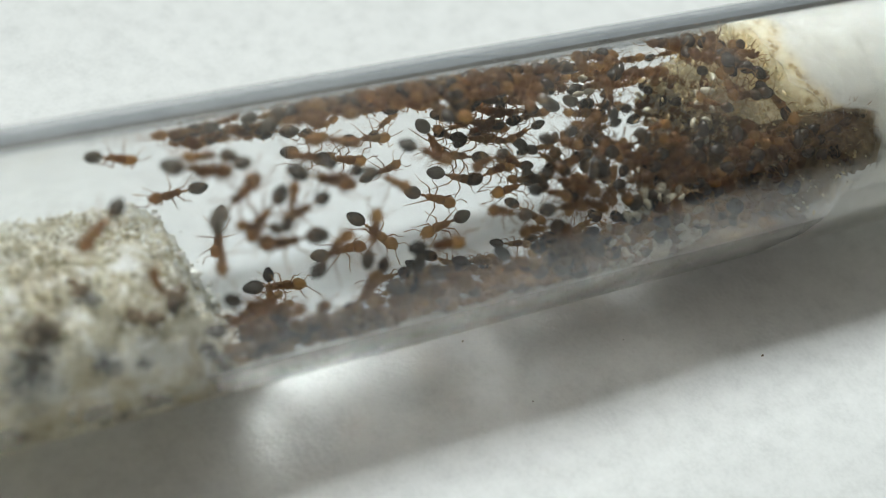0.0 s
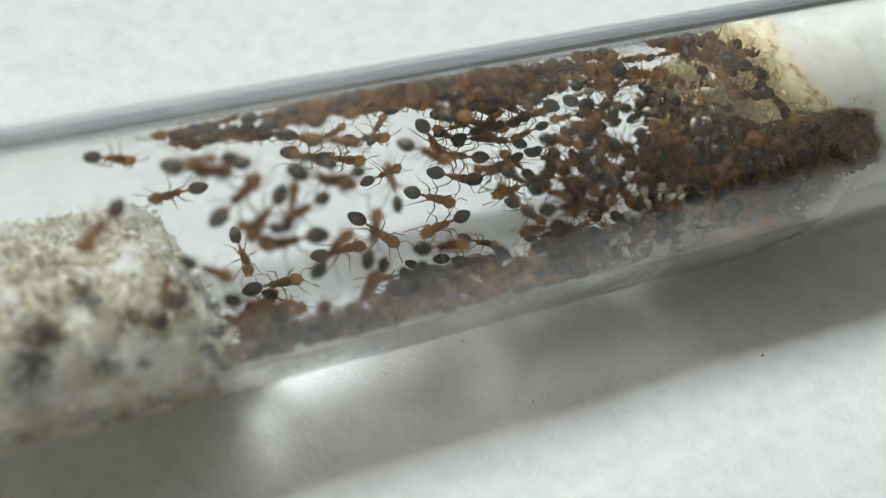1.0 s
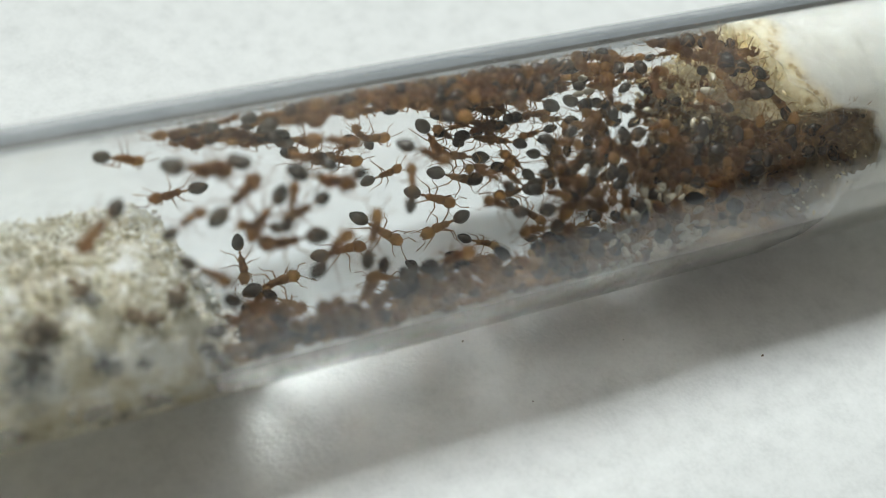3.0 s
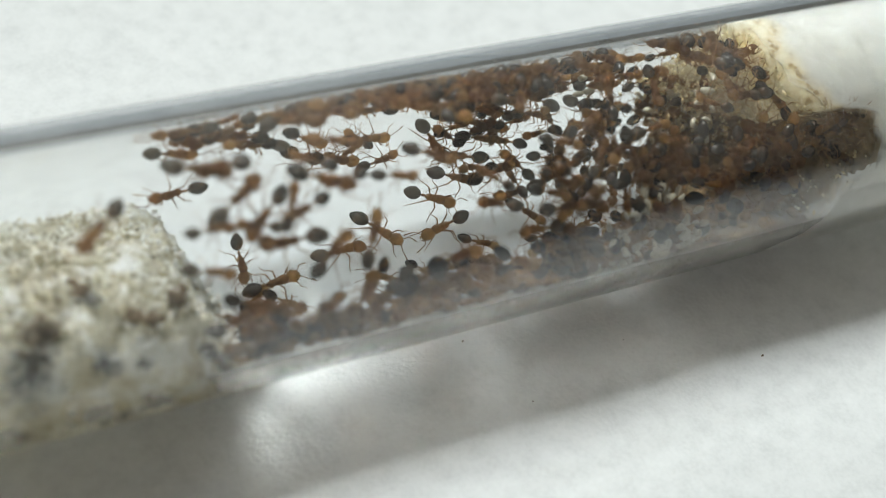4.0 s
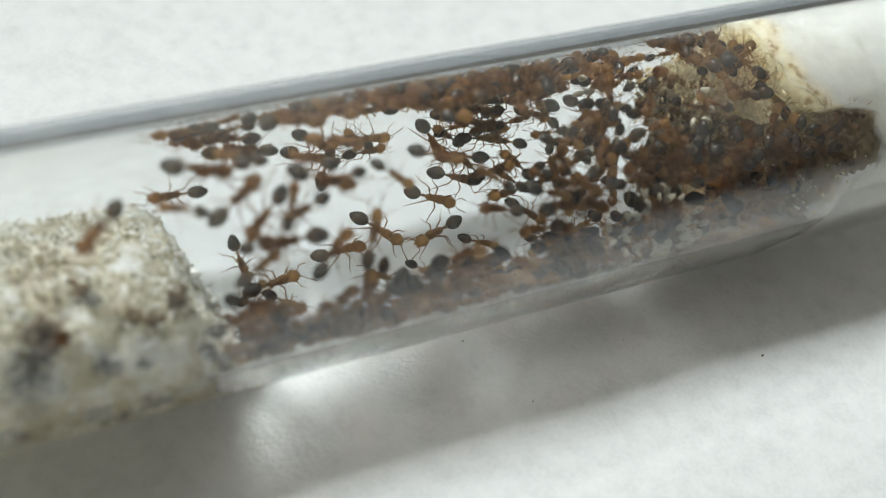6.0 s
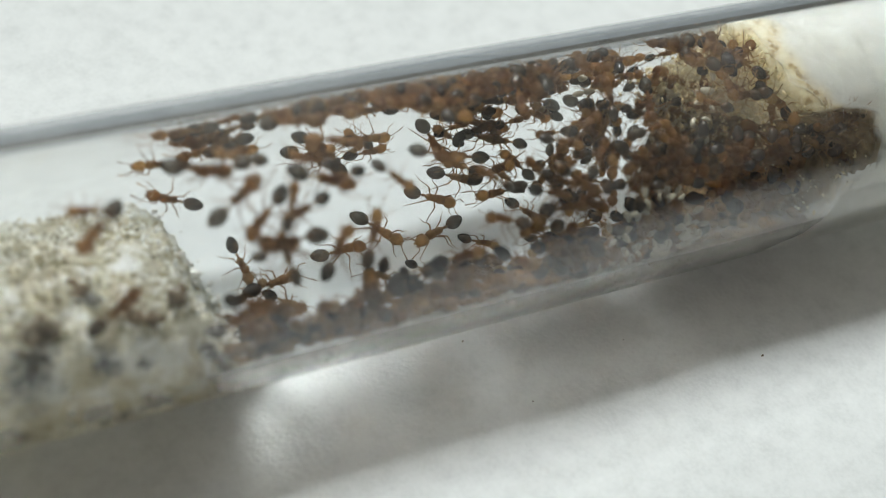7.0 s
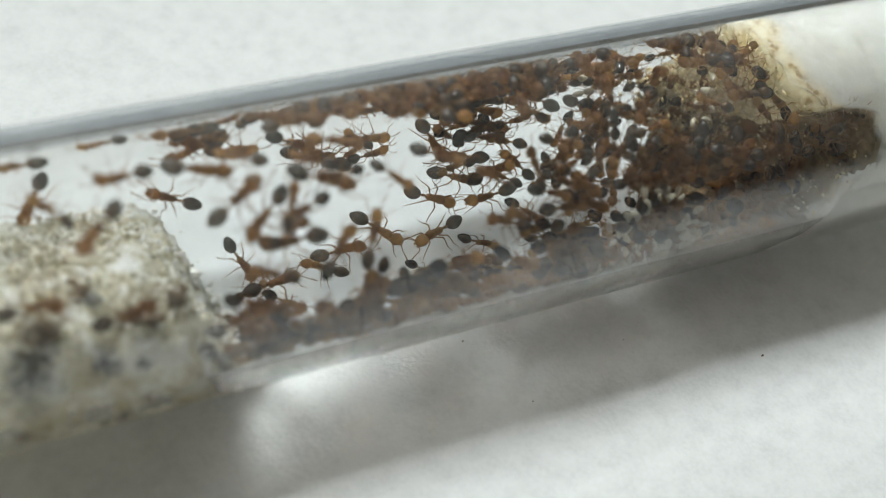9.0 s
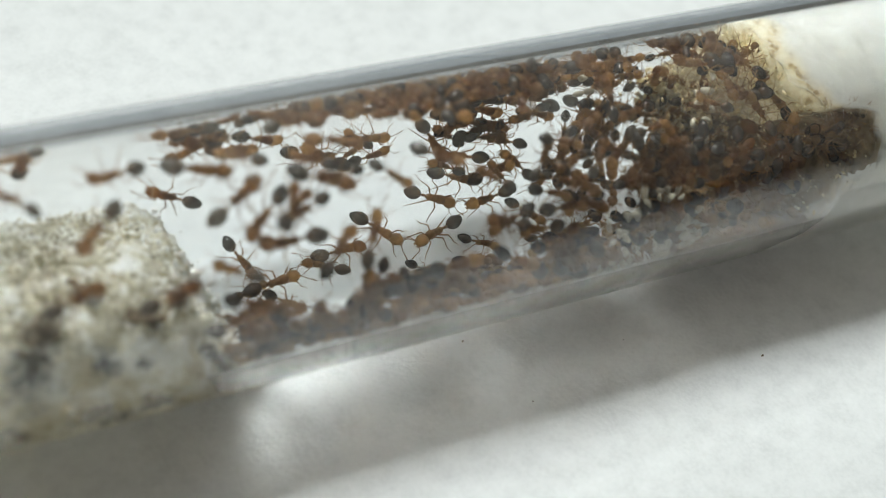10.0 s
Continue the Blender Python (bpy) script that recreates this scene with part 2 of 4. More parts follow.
structure("floor", (-2.2, -2.0, -0.80, 2.2, 2.4, -0.75), FLOOR, "brown-grey lino floor of the room")
structure("ceiling", (-2.2, -2.0, 1.85, 2.2, 2.4, 1.90), WALL, "pale painted room ceiling")
structure("wall_north", (-2.2, 2.4, -0.80, 2.2, 2.5, 1.90), WALL, "pale painted room wall")
# unseen; added darker than the other walls to dim reflections in the glass
structure("wall_south", (-2.2, -2.1, -0.80, 2.2, -2.0, 1.90), DIM_WALL, "unseen dark wall of the room, behind the camera")
structure("wall_east", (2.2, -2.1, -0.80, 2.3, 2.5, 1.90), WALL, "pale painted room wall")
# the west wall leaves an opening for the added window
structure("wall_west", (-2.3, 0.17, -0.80, -2.2, 2.5, 1.90), WALL, "pale painted room wall beside the window")
structure("wall_west_front", (-2.3, -2.1, -0.80, -2.2, -1.17, 1.90), WALL, "pale painted room wall beside the window")
structure("wall_west_sill", (-2.3, -1.17, -0.80, -2.2, 0.17, 0.23), WALL, "pale painted room wall under the window")
structure("wall_west_head", (-2.3, -1.17, 1.47, -2.2, 0.17, 1.90), WALL, "pale painted room wall over the window")


# an unseen window, added to house the fill light
def add_fill_window():
    root = tagged(new("window_1"), "unseen white-framed window with clear panes, added around the fill light", "window", kind="structure")
    root.location = (-2.25, -0.5, 0.85)
    bm = bmesh.new()
    for b in ((-0.03, -0.67, -0.62, 0.03, -0.61, 0.62), (-0.03, 0.61, -0.62, 0.03, 0.67, 0.62), (-0.03, -0.61, -0.62, 0.03, 0.61, -0.56), (-0.03, -0.61, 0.56, 0.03, 0.61, 0.62), (-0.02, -0.02, -0.56, 0.02, 0.02, 0.56)):
        slab(bm, *b)
    part("window_frame", bm, METAL, root, smooth=False)
    for y0, y1 in ((-0.61, -0.02), (0.02, 0.61)):
        bm = bmesh.new()
        slab(bm, -0.003, y0, -0.56, 0.003, y1, 0.56)
        part("pane", bm, GLASS, root, smooth=False)


add_fill_window()


def ceiling_panel():
    root = tagged(new("ceiling_light"), "square white ceiling light panel, lit", "lamp")
    root.location = (-0.22, 1.0, 1.85)
    bm = bmesh.new()
    for b in ((-0.315, -0.315, -0.03, 0.315, -0.30, 0), (-0.315, 0.30, -0.03, 0.315, 0.315, 0), (-0.315, -0.30, -0.03, -0.30, 0.30, 0), (0.30, -0.30, -0.03, 0.315, 0.30, 0)):
        slab(bm, *b)
    part("frame", bm, METAL, root, smooth=False)
    bm = bmesh.new()
    slab(bm, -0.299, -0.299, -0.012, 0.299, 0.299, -0.004)
    part("diffuser", bm, DIFFUSER, root, smooth=False)


ceiling_panel()


def work_table():
    root = tagged(new("table"), "plain grey laminate table under the paper towel", "table")
    root.location = (0, 0, -0.75)
    bm = bmesh.new()
    slab(bm, -0.6, -0.35, 0.72, 0.6, 0.45, 0.7485)
    bmesh.ops.bevel(bm, geom=bm.edges[:], offset=0.003, segments=2, affect="EDGES")
    part("tabletop", bm, WOOD, root, smooth=False)
    for x in (-0.55, 0.55):
        for y in (-0.30, 0.40):
            bm = bmesh.new()
            slab(bm, x - 0.025, y - 0.025, 0, x + 0.025, y + 0.025, 0.72)
            part("leg", bm, WOOD, root, smooth=False)


work_table()


def paper_sheet():
    """A soft white sheet, a little wavy, flat under the tube."""
    bm = bmesh.new()
    nx, ny = 150, 130
    grid = []
    for j in range(ny + 1):
        row = []
        for i in range(nx + 1):
            u, v = 2 * i / nx - 1, 2 * j / ny - 1
            x, y = 0.04 + 0.20 * u * abs(u), (0.06 if v < 0 else 0.038) * v * abs(v)
            z = -0.0004 + 0.00022 * noise.noise((x * 90, y * 90, 1.0)) + 0.00004 * noise.noise((x * 420, y * 420, 4.0))
            row.append(bm.verts.new((x, y, z)))
        grid.append(row)
    for j in range(ny):
        for i in range(nx):
            bm.faces.new((grid[j][i], grid[j][i + 1], grid[j + 1][i + 1], grid[j + 1][i]))
    low = {v: bm.verts.new((v.co.x, v.co.y, -0.0014)) for v in [w for w in bm.verts if w.is_boundary]}
    for e in [e for e in bm.edges if e.is_boundary and e.verts[0] in low and e.verts[1] in low]:
        a, b = e.verts
        bm.faces.new((a, b, low[b], low[a]))
    ob = part("paper_towel", bm, PAPER)
    tagged(ob, "white fibrous paper towel spread flat on the table", "paper")


paper_sheet()


# ---- tube ----
def on_wall(x, phi, rad):
    """x in mm along the tube, phi in degrees (0 back, 90 top, 180 front), rad from the axis in mm."""
    a = radians(phi)
    return Vector((x * MM, rad * MM * math.cos(a), AXIS_Z + rad * MM * math.sin(a)))


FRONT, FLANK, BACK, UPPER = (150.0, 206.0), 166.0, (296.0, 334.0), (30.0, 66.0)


def test_tube():
    """Glass turned about its axis: round bottom far to one side, rolled lip at the other."""
    prof = []
    x0, x1 = -0.062, 0.090
    for i in range(0, 13):
        a = math.pi / 2 * i / 12
        prof.append((x0 + R_OUT * (1 - math.cos(a)), R_OUT * math.sin(a)))
    for i in range(1, 41):
        prof.append((x0 + R_OUT + (x1 - x0 - R_OUT - 0.001) * i / 40, R_OUT))
    prof += [(x1, R_OUT), (x1 + 0.0012, R_OUT), (x1 + 0.0016, (R_OUT + R_IN) / 2), (x1 + 0.0012, R_IN), (x1, R_IN)]
    for i in range(39, -1, -1):
        prof.append((x0 + R_OUT + (x1 - x0 - R_OUT - 0.001) * i / 40, R_IN))
    for i in range(11, -1, -1):
        a = math.pi / 2 * i / 12
        prof.append((x0 + R_OUT - R_IN * math.cos(a), R_IN * math.sin(a)))
    bm = bmesh.new()
    n = 160
    rings = []
    for x, r in prof:
        if r < 1e-7:
            rings.append([bm.verts.new((x, 0, 0))])
        else:
            rings.append([bm.verts.new((x, r * math.cos(k * math.tau / n), r * math.sin(k * math.tau / n))) for k in range(n)])
    for a, b in zip(rings, rings[1:]):
        for k in range(n):
            q = (k + 1) % n
            if len(a) == 1:
                bm.faces.new((a[0], b[q], b[k]))
            elif len(b) == 1:
                bm.faces.new((a[k], a[q], b[0]))
            else:
                bm.faces.new((a[k], a[q], b[q], b[k]))
    root = new("test_tube")
    root.location = (0, 0, AXIS_Z)
    whole = finish(bm, "barrel", GLASS)
    co = [tuple(v.co) for v in whole.vertices]
    normals = [tuple(v.normal) for v in whole.vertices]
    # split by shadow: the thin wall casts none, the flanks, which the light meets edge on, do
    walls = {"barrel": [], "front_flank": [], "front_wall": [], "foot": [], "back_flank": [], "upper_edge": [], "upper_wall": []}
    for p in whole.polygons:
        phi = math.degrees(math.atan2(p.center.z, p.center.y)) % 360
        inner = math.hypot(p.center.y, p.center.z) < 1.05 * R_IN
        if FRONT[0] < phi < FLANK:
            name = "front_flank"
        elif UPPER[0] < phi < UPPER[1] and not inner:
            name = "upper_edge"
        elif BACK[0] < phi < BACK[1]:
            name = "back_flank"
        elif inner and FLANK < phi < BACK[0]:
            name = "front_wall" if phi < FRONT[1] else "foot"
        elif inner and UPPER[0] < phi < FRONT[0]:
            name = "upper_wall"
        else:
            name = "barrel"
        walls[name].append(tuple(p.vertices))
    # greyed upper edge and hazed upper wall carry tone; inner walls dose the shadow
    for name, casts, glass in (("barrel", False, GLASS), ("front_flank", True, GLASS), ("front_wall", True, WARMED_GLASS), ("foot", True, THIN_GLASS), ("back_flank", True, GLASS), ("upper_edge", False, GREYED_GLASS), ("upper_wall", False, HAZED_GLASS)):
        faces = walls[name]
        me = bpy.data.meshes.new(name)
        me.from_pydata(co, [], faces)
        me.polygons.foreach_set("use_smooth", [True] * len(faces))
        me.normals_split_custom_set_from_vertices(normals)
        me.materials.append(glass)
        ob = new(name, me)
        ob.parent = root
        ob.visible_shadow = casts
    bm = bmesh.new()
    ring = []
    for k in range(64):
        a = math.tau * k / 64
        ring.append([bm.verts.new((x1 + dx, (R_OUT + dr) * math.cos(a), (R_OUT + dr) * math.sin(a))) for dx, dr in ((-0.0022, 0.00005), (-0.0004, 0.00005), (-0.0004, 0.0005), (-0.0013, 0.0008), (-0.0022, 0.0005))])
    for a, b in zip(ring, ring[1:] + ring[:1]):
        for k in range(5):
            bm.faces.new((a[k], a[(k + 1) % 5], b[(k + 1) % 5], b[k]))
    bead = part("lip", bm, GLASS, root, "thickened glass lip at the mouth")
    bead.visible_shadow = False
    tagged(root, "clear glass test tube lying on a white paper towel", "test tube")


test_tube()


def plug(name, mat, face, back, label, seed, lump=0.5, open_to=1, n=170, steps=85):
    """A wad of cotton wool that fills the tube from its face (a function of the place in the section) to back."""
    bm = bmesh.new()
    soaked_in, soil_in = bm.verts.layers.float.new("soaked"), bm.verts.layers.float.new("soil")
    full = R_IN / MM - 0.06
    rings = []

    def put(x, phi, r, slide=1.2):
        rad = full
        p = on_wall(x, phi, r)
        d = noise.noise_vector((p.x * 900 + seed, p.y * 900, p.z * 900)) * lump * 0.5 + noise.noise_vector((p.x * 2600, p.y * 2600 + seed, p.z * 2600)) * lump * 0.30 + noise.noise_vector((p.x * 5200, p.y * 5200 + seed, p.z * 5200)) * lump * 0.16
        px = x + d.x * slide
        wet = 0.0
        if 172 < phi < 262 and r > 0.9 * rad:      # damp where it touches the glass low in front
            wet, rad = 0.3, R_IN / MM + 0.05
        rr = min(rad, max(0.0, r + wet + d.y * 0.8))
        v = bm.verts.new(on_wall(px, phi, rr))
        deep, mud = mouth_soak(phi + 9 * d.z)
        v[soaked_in] = max(0.0, x - face(math.cos(radians(phi)) * r / full, math.sin(radians(phi)) * r / full)) / deep
        v[soil_in] = mud
        return v

    for s in [0.0] + [i / 28 for i in range(1, 29)]:
        ring = []
        for k in range(n):
            phi = 360 * k / n
            y, z = s * math.cos(radians(phi)), s * math.sin(radians(phi))
            edge = 0.7 * open_to * max(0.0, s - 0.85) / 0.15
            ring.append(put(face(y, z) - edge, phi, s * full))
        rings.append(ring)
    for i in range(1, steps + 1):
        ring = []
        for k in range(n):
            phi = 360 * k / n
            y, z = math.cos(radians(phi)), math.sin(radians(phi))
            x = face(y, z) - 0.7 * open_to
            ring.append(put(x + (back - x) * (i / steps) ** 1.7, phi, full * (1 - 0.02 * abs(noise.noise((i * 0.7, k * 0.3, seed)))), 0.25))
        rings.append(ring)
    for a, b in zip(rings, rings[1:]):
        for k in range(n):
            q = (k + 1) % n
            bm.faces.new((a[k], a[q], b[q], b[k]))
    bm.faces.new(rings[-1])
    bmesh.ops.remove_doubles(bm, verts=bm.verts[:], dist=1e-6)
    ob = part(name, bm, mat)
    return tagged(ob, label, "cotton")


# the damp wad fills the tube up to a sloping top: its way up and its way down to the back, as (y, z)
WAD_UP, WAD_BACK = (0.31, 0.951), (0.951, -0.31)
WAD_LEVEL = ((-30, 0.20), (4, 0.04), (11, -0.02), (15.6, -0.06), (17.0, -0.16), (18.0, -0.38), (19.0, -0.66), (20.0, -0.89), (21.4, -0.985))


def wad_level(x):
    """How high the wad fills the section at x mm: -1 the foot, 1 the top."""
    for (a, la), (b, lb) in zip(WAD_LEVEL, WAD_LEVEL[1:]):
        if x <= b:
            return la + (lb - la) * (x - a) / (b - a)
    return WAD_LEVEL[-1][1]


def wad_point(x, up, back):
    """A point of the section at x mm, up and back from the axis in mm."""
    return Vector((x * MM, (up * WAD_UP[0] + back * WAD_BACK[0]) * MM, AXIS_Z + (up * WAD_UP[1] + back * WAD_BACK[1]) * MM))


def damp_plug():
    """A soaked wad of cotton wool, torn and granular on top, that clings to the glass below and in front."""
    bm = bmesh.new()
    rings, n = [], 260
    full = R_IN / MM
    for i in range(231):
        x = -24 + 46 * (i / 230) ** 0.62
        level = wad_level(x) * full
        mid = (level - full) / 2
        ring = []
        for k in range(n):
            a = math.tau * k / n
            du, db = math.cos(a), math.sin(a)
            # out to the glass, or to the top of the wad, whichever is nearer
            b = mid * du
            out = -b + math.sqrt(max(0.0, b * b - mid * mid + full * full))
            free = du > 1e-3 and (level - mid) / du < out
            if free:
                out = (level - mid) / du
            up, back = mid + du * out, db * out
            p = wad_point(x, up, back)
            d = 0.65 * noise.noise_vector((p.x * 330 + 5, p.y * 330, p.z * 330)) + 0.55 * noise.noise_vector((p.x * 620, p.y * 620, p.z * 620 + 3)) + 0.34 * noise.noise_vector((p.x * 1700, p.y * 1700 + 7, p.z * 1700)) + 0.20 * noise.noise_vector((p.x * 4200, p.y * 4200, p.z * 4200 + 1))
            give = 1.0 if free else 0.25
            up, back = up + give * d.x * 0.8, back + 0.5 * give * d.y
            r = math.hypot(up, back)
            most = full + 0.05 if x > -20 else full - 0.1
            if not free:
                r_new = most if back * 0.42 - up > -0.3 * full and d.z > -0.28 else full - 0.1     # wet against the glass, with dry spots
                up, back = up * r_new / r, back * r_new / r
            elif r > most:
                up, back = up * most / r, back * most / r
            ring.append(bm.verts.new(wad_point(x + 0.7 * d.z + min(1.0, max(0.0, (x - 12) / 6)) * 1.5 * back / full, up, back)))
        rings.append(ring)
    for a, b in zip(rings, rings[1:]):
        for k in range(n):
            q = (k + 1) % n
            bm.faces.new((a[k], a[q], b[q], b[k]))
    bm.faces.new(rings[0][::-1])
    bm.faces.new(rings[-1])
    return tagged(part("damp_cotton_plug", bm, COTTON_OLD), "damp yellowish cotton plug with mould spots in the tube", "cotton")


# where the cotton at the mouth meets the glass: degrees round the tube, mm along it
MOUTH_RIM = ((0, 51.2), (14, 53.6), (30, 54.2), (65, 53.4), (95, 53.2), (112, 53.6), (126, 55.0), (137, 58.6), (152, 59.0), (166, 58.3), (180, 57.0), (196, 56.2), (210, 53.6), (226, 57.5), (250, 61.5), (280, 60.5), (310, 57.0), (340, 52.8), (360, 51.2))


def mouth_rim(phi):
    phi %= 360
    for (a, xa), (b, xb) in zip(MOUTH_RIM, MOUTH_RIM[1:]):
        if phi <= b:
            k = (phi - a) / (b - a)
            return xa + (xb - xa) * k * k * (3 - 2 * k)
    return MOUTH_RIM[0][1]


def mouth_face(y, z):
    """The ragged inner face of the cotton: hollowed out in front, where the ants carry their refuse."""
    w = min(1.0, math.hypot(y, z)) ** 1.4
    return 56.6 * (1 - w) + mouth_rim(math.degrees(math.atan2(z, y))) * w


def mouth_soak(phi):
    """How deep the stain reaches behind the face, in mm, and how much of it is mud."""
    phi %= 360
    if 50 < phi <= 130:
        return 2.2, 0.0
    if 130 < phi <= 164:
        return 1.6, 0.9
    if 164 < phi <= 240:
        return 0.35, 0.8
    return (3.0, 1.0) if phi > 240 and phi < 335 else (4.0, 0.3)


old_plug = damp_plug()
new_plug = plug("cotton_plug", COTTON, mouth_face, 86, "white cotton wool plug stained yellow at its inner face", 11.0, 0.8, -1)


# ---- ants ----
def limb_points(base, reach, lift, drop, swing, side):
    """Hip, knee, ankle and toes of one leg; swing in degrees from straight out to the side."""
    a = radians(swing)
    out = Vector((math.sin(a), side * math.cos(a), 0))
    b = Vector(base)
    knee = b + out * reach * 0.40 + Vector((0, 0, lift))
    ankle = b + out * reach * 0.80
    ankle.z = drop + 0.12
    toe = b + out * reach * 1.12
    toe.z = drop
    mid = (knee + ankle) / 2 + Vector((0, 0, 0.05))
    return [p * MM for p in (b, b + out * reach * 0.1 + Vector((0, 0, -0.04)), knee, mid, ankle, toe)]


def worker_model(bend, tuck, spread, seed):
    """One ant, 3.1 mm long, along +x, feet at z = 0. bend: turn of the head; tuck: how far the gaster droops or rises."""
    rnd = random.Random(seed)
    root = tagged(new("ant"), "amber-brown ant with a dark glossy gaster", "ant", "ants in the test tube")
    up = 0.46
    bm = bmesh.new()
    for x, y, z, a, b, c in ((0.27, 0, 0.03, 0.30, 0.255, 0.24), (-0.02, 0, 0.0, 0.29, 0.20, 0.20), (-0.28, 0, -0.02, 0.23, 0.19, 0.18), (0.48, 0, 0.0, 0.13, 0.13, 0.13)):
        blob(bm, (x * MM, y * MM, (up + z) * MM), (a * MM, b * MM, c * MM), u=12, v=8)
    part("thorax", bm, AMBER, root)
    bm = bmesh.new()
    t = tuck
    blob(bm, (-0.50 * MM, 0, (up + 0.02) * MM), (0.11 * MM, 0.075 * MM, 0.12 * MM), (0, -15, 0), 10, 7)
    blob(bm, (-0.68 * MM, 0, (up + 0.02 + t * 0.08) * MM), (0.10 * MM, 0.085 * MM, 0.105 * MM), u=10, v=7)
    tube(bm, [(-0.40 * MM, 0, (up - 0.05) * MM), (-0.60 * MM, 0, (up - 0.03) * MM), (-0.82 * MM, 0, (up + t * 0.1) * MM)], [0.05 * MM, 0.045 * MM, 0.04 * MM])
    part("waist", bm, AMBER, root)
    # gaster: an egg, pointed behind, with faint ring steps
    bm = bmesh.new()
    rings = []
    n, sides = 18, 24
    side = rnd.uniform(-0.10, 0.10)
    for i in range(n + 1):
        s = i / n
        r = 0.37 * math.sin(math.pi * s) ** 0.52 * (1.0 - 0.22 * s * s)
        r *= 1 - 0.03 * (0.5 if i in (6, 11, 14) else 0)
        c = Vector((-0.80 - 1.04 * s, side * s * s, up + t * (0.12 + 0.45 * s) - 0.02))
        if i in (0, n):
            rings.append([bm.verts.new(c * MM)])
        else:
            rings.append([bm.verts.new((c + Vector((0, r * math.cos(k * math.tau / sides), 0.95 * r * math.sin(k * math.tau / sides)))) * MM) for k in range(sides)])
    for a, b in zip(rings, rings[1:]):
        for k in range(sides):
            q = (k + 1) % sides
            bm.faces.new([v for v in (a[k % len(a)], a[q % len(a)], b[q % len(b)], b[k % len(b)]) if 1] if len(a) > 1 and len(b) > 1 else ((a[0], b[q], b[k]) if len(a) == 1 else (a[k], a[q], b[0])))
    part("gaster", bm, GASTER, root, "dark brown glossy gaster")
    # head with mandibles
    head_at = Vector((0.80, 0.30 * math.sin(radians(bend)), up - 0.02))
    bm = bmesh.new()
    blob(bm, (0, 0, 0), (0.40 * MM, 0.325 * MM, 0.26 * MM), u=16, v=10)
    for v in bm.verts:
        if v.co.x < 0:
            v.co.x *= 0.80
            v.co.y *= 1.04
    for s in (-1, 1):
        tube(bm, [(0.27 * MM, s * 0.14 * MM, -0.05 * MM), (0.40 * MM, s * 0.13 * MM, -0.07 * MM), (0.46 * MM, s * 0.03 * MM, -0.07 * MM)], [0.055 * MM, 0.045 * MM, 0.015 * MM])
    head = part("head", bm, AMBER, root)
    head.matrix_basis = Matrix.Translation(head_at * MM) @ pose(0, 0, 0, 0, 8, bend)
    for s in (-1, 1):
        bm = bmesh.new()
        blob(bm, (0.05 * MM, s * 0.30 * MM, 0.06 * MM), (0.06 * MM, 0.035 * MM, 0.05 * MM), u=8, v=6)
        part("eye", bm, EYE, head)
        bm = bmesh.new()
        fan = rnd.uniform(0.25, 0.75)
        elbow = Vector((0.55, s * (0.20 + fan * 0.45), 0.14))
        tip = elbow + Vector((0.62 - 0.25 * fan, s * (0.05 + 0.35 * fan * rnd.uniform(-0.6, 1)), -0.22))
        tube(bm, [Vector(p) * MM for p in ((0.24, s * 0.08, 0.06), (0.40, s * (0.13 + fan * 0.22), 0.12), elbow, (elbow + tip) / 2 + Vector((0, 0, 0.03)), tip)], [0.024 * MM, 0.021 * MM, 0.022 * MM, 0.026 * MM, 0.035 * MM], 5)
        part("antenna", bm, LEG, head)
    for s in (-1, 1):
        for i, (x, swing, reach) in enumerate(((0.33, 52, 1.25), (0.08, -6, 1.20), (-0.16, -52, 1.55))):
            bm = bmesh.new()
            pts = limb_points((0, s * 0.10, 0), 0.86 * reach * spread * rnd.uniform(0.9, 1.08), 0.30 * rnd.uniform(0.7, 1.2), -(up - 0.10) + 0.03, swing + rnd.uniform(-16, 16), s)
            tube(bm, pts, [0.042 * MM, 0.037 * MM, 0.041 * MM, 0.026 * MM, 0.021 * MM, 0.014 * MM], 5)
            leg = part("leg", bm, LEG, root)
            leg.location = (x * MM, 0, (up - 0.10) * MM)
    return root


MODELS = [worker_model(8, -0.10, 1.0, 1), worker_model(-14, 0.25, 0.95, 2), worker_model(22, 0.05, 1.06, 3), worker_model(-4, 0.5, 0.98, 4)]
for index, model in enumerate(MODELS):
    for o in (model, *model.children_recursive):
        o["model"] = index
made = []


def stand(x, phi, heading, lift=0.0):
    """The pose of an ant on the inner wall: x in mm, phi round the tube, heading in degrees from +x towards growing phi."""
    a, h = radians(phi), radians(heading)
    inward = Vector((0, -math.cos(a), -math.sin(a)))
    ahead = Vector((1, 0, 0)) * math.cos(h) + Vector((0, -math.sin(a), math.cos(a))) * math.sin(h)
    left = inward.cross(ahead)
    m = Matrix((ahead, left, inward)).transposed().to_4x4()
    m.translation = on_wall(x, phi, R_IN / MM - 0.02 - lift)
    return m


used = set()


def worker(model, size):
    """Another ant of one of the four postures; the first call takes the model itself."""
    if model not in used:
        used.add(model)
        ob = MODELS[model]
    else:
        ob = copy_thing(MODELS[model], Matrix())
    ob.scale = (size, size, size)
    made.append(ob)
    return ob


def settle(model, size, x, phi, heading, lift=0.0):
    """An ant that sits still."""
    ob = worker(model, size)
    ob.matrix_basis = stand(x, phi, heading, lift) @ Matrix.Diagonal((size, size, size, 1))
    return ob


def track(*rows):
    return [(t, stand(x, phi, heading)) for t, x, phi, heading in rows]



stepping = []


def gait(rows):
    """Notes the rows of the ant made last, so that its legs can step along with it."""
    stepping.append((made[-1], rows))
    return rows

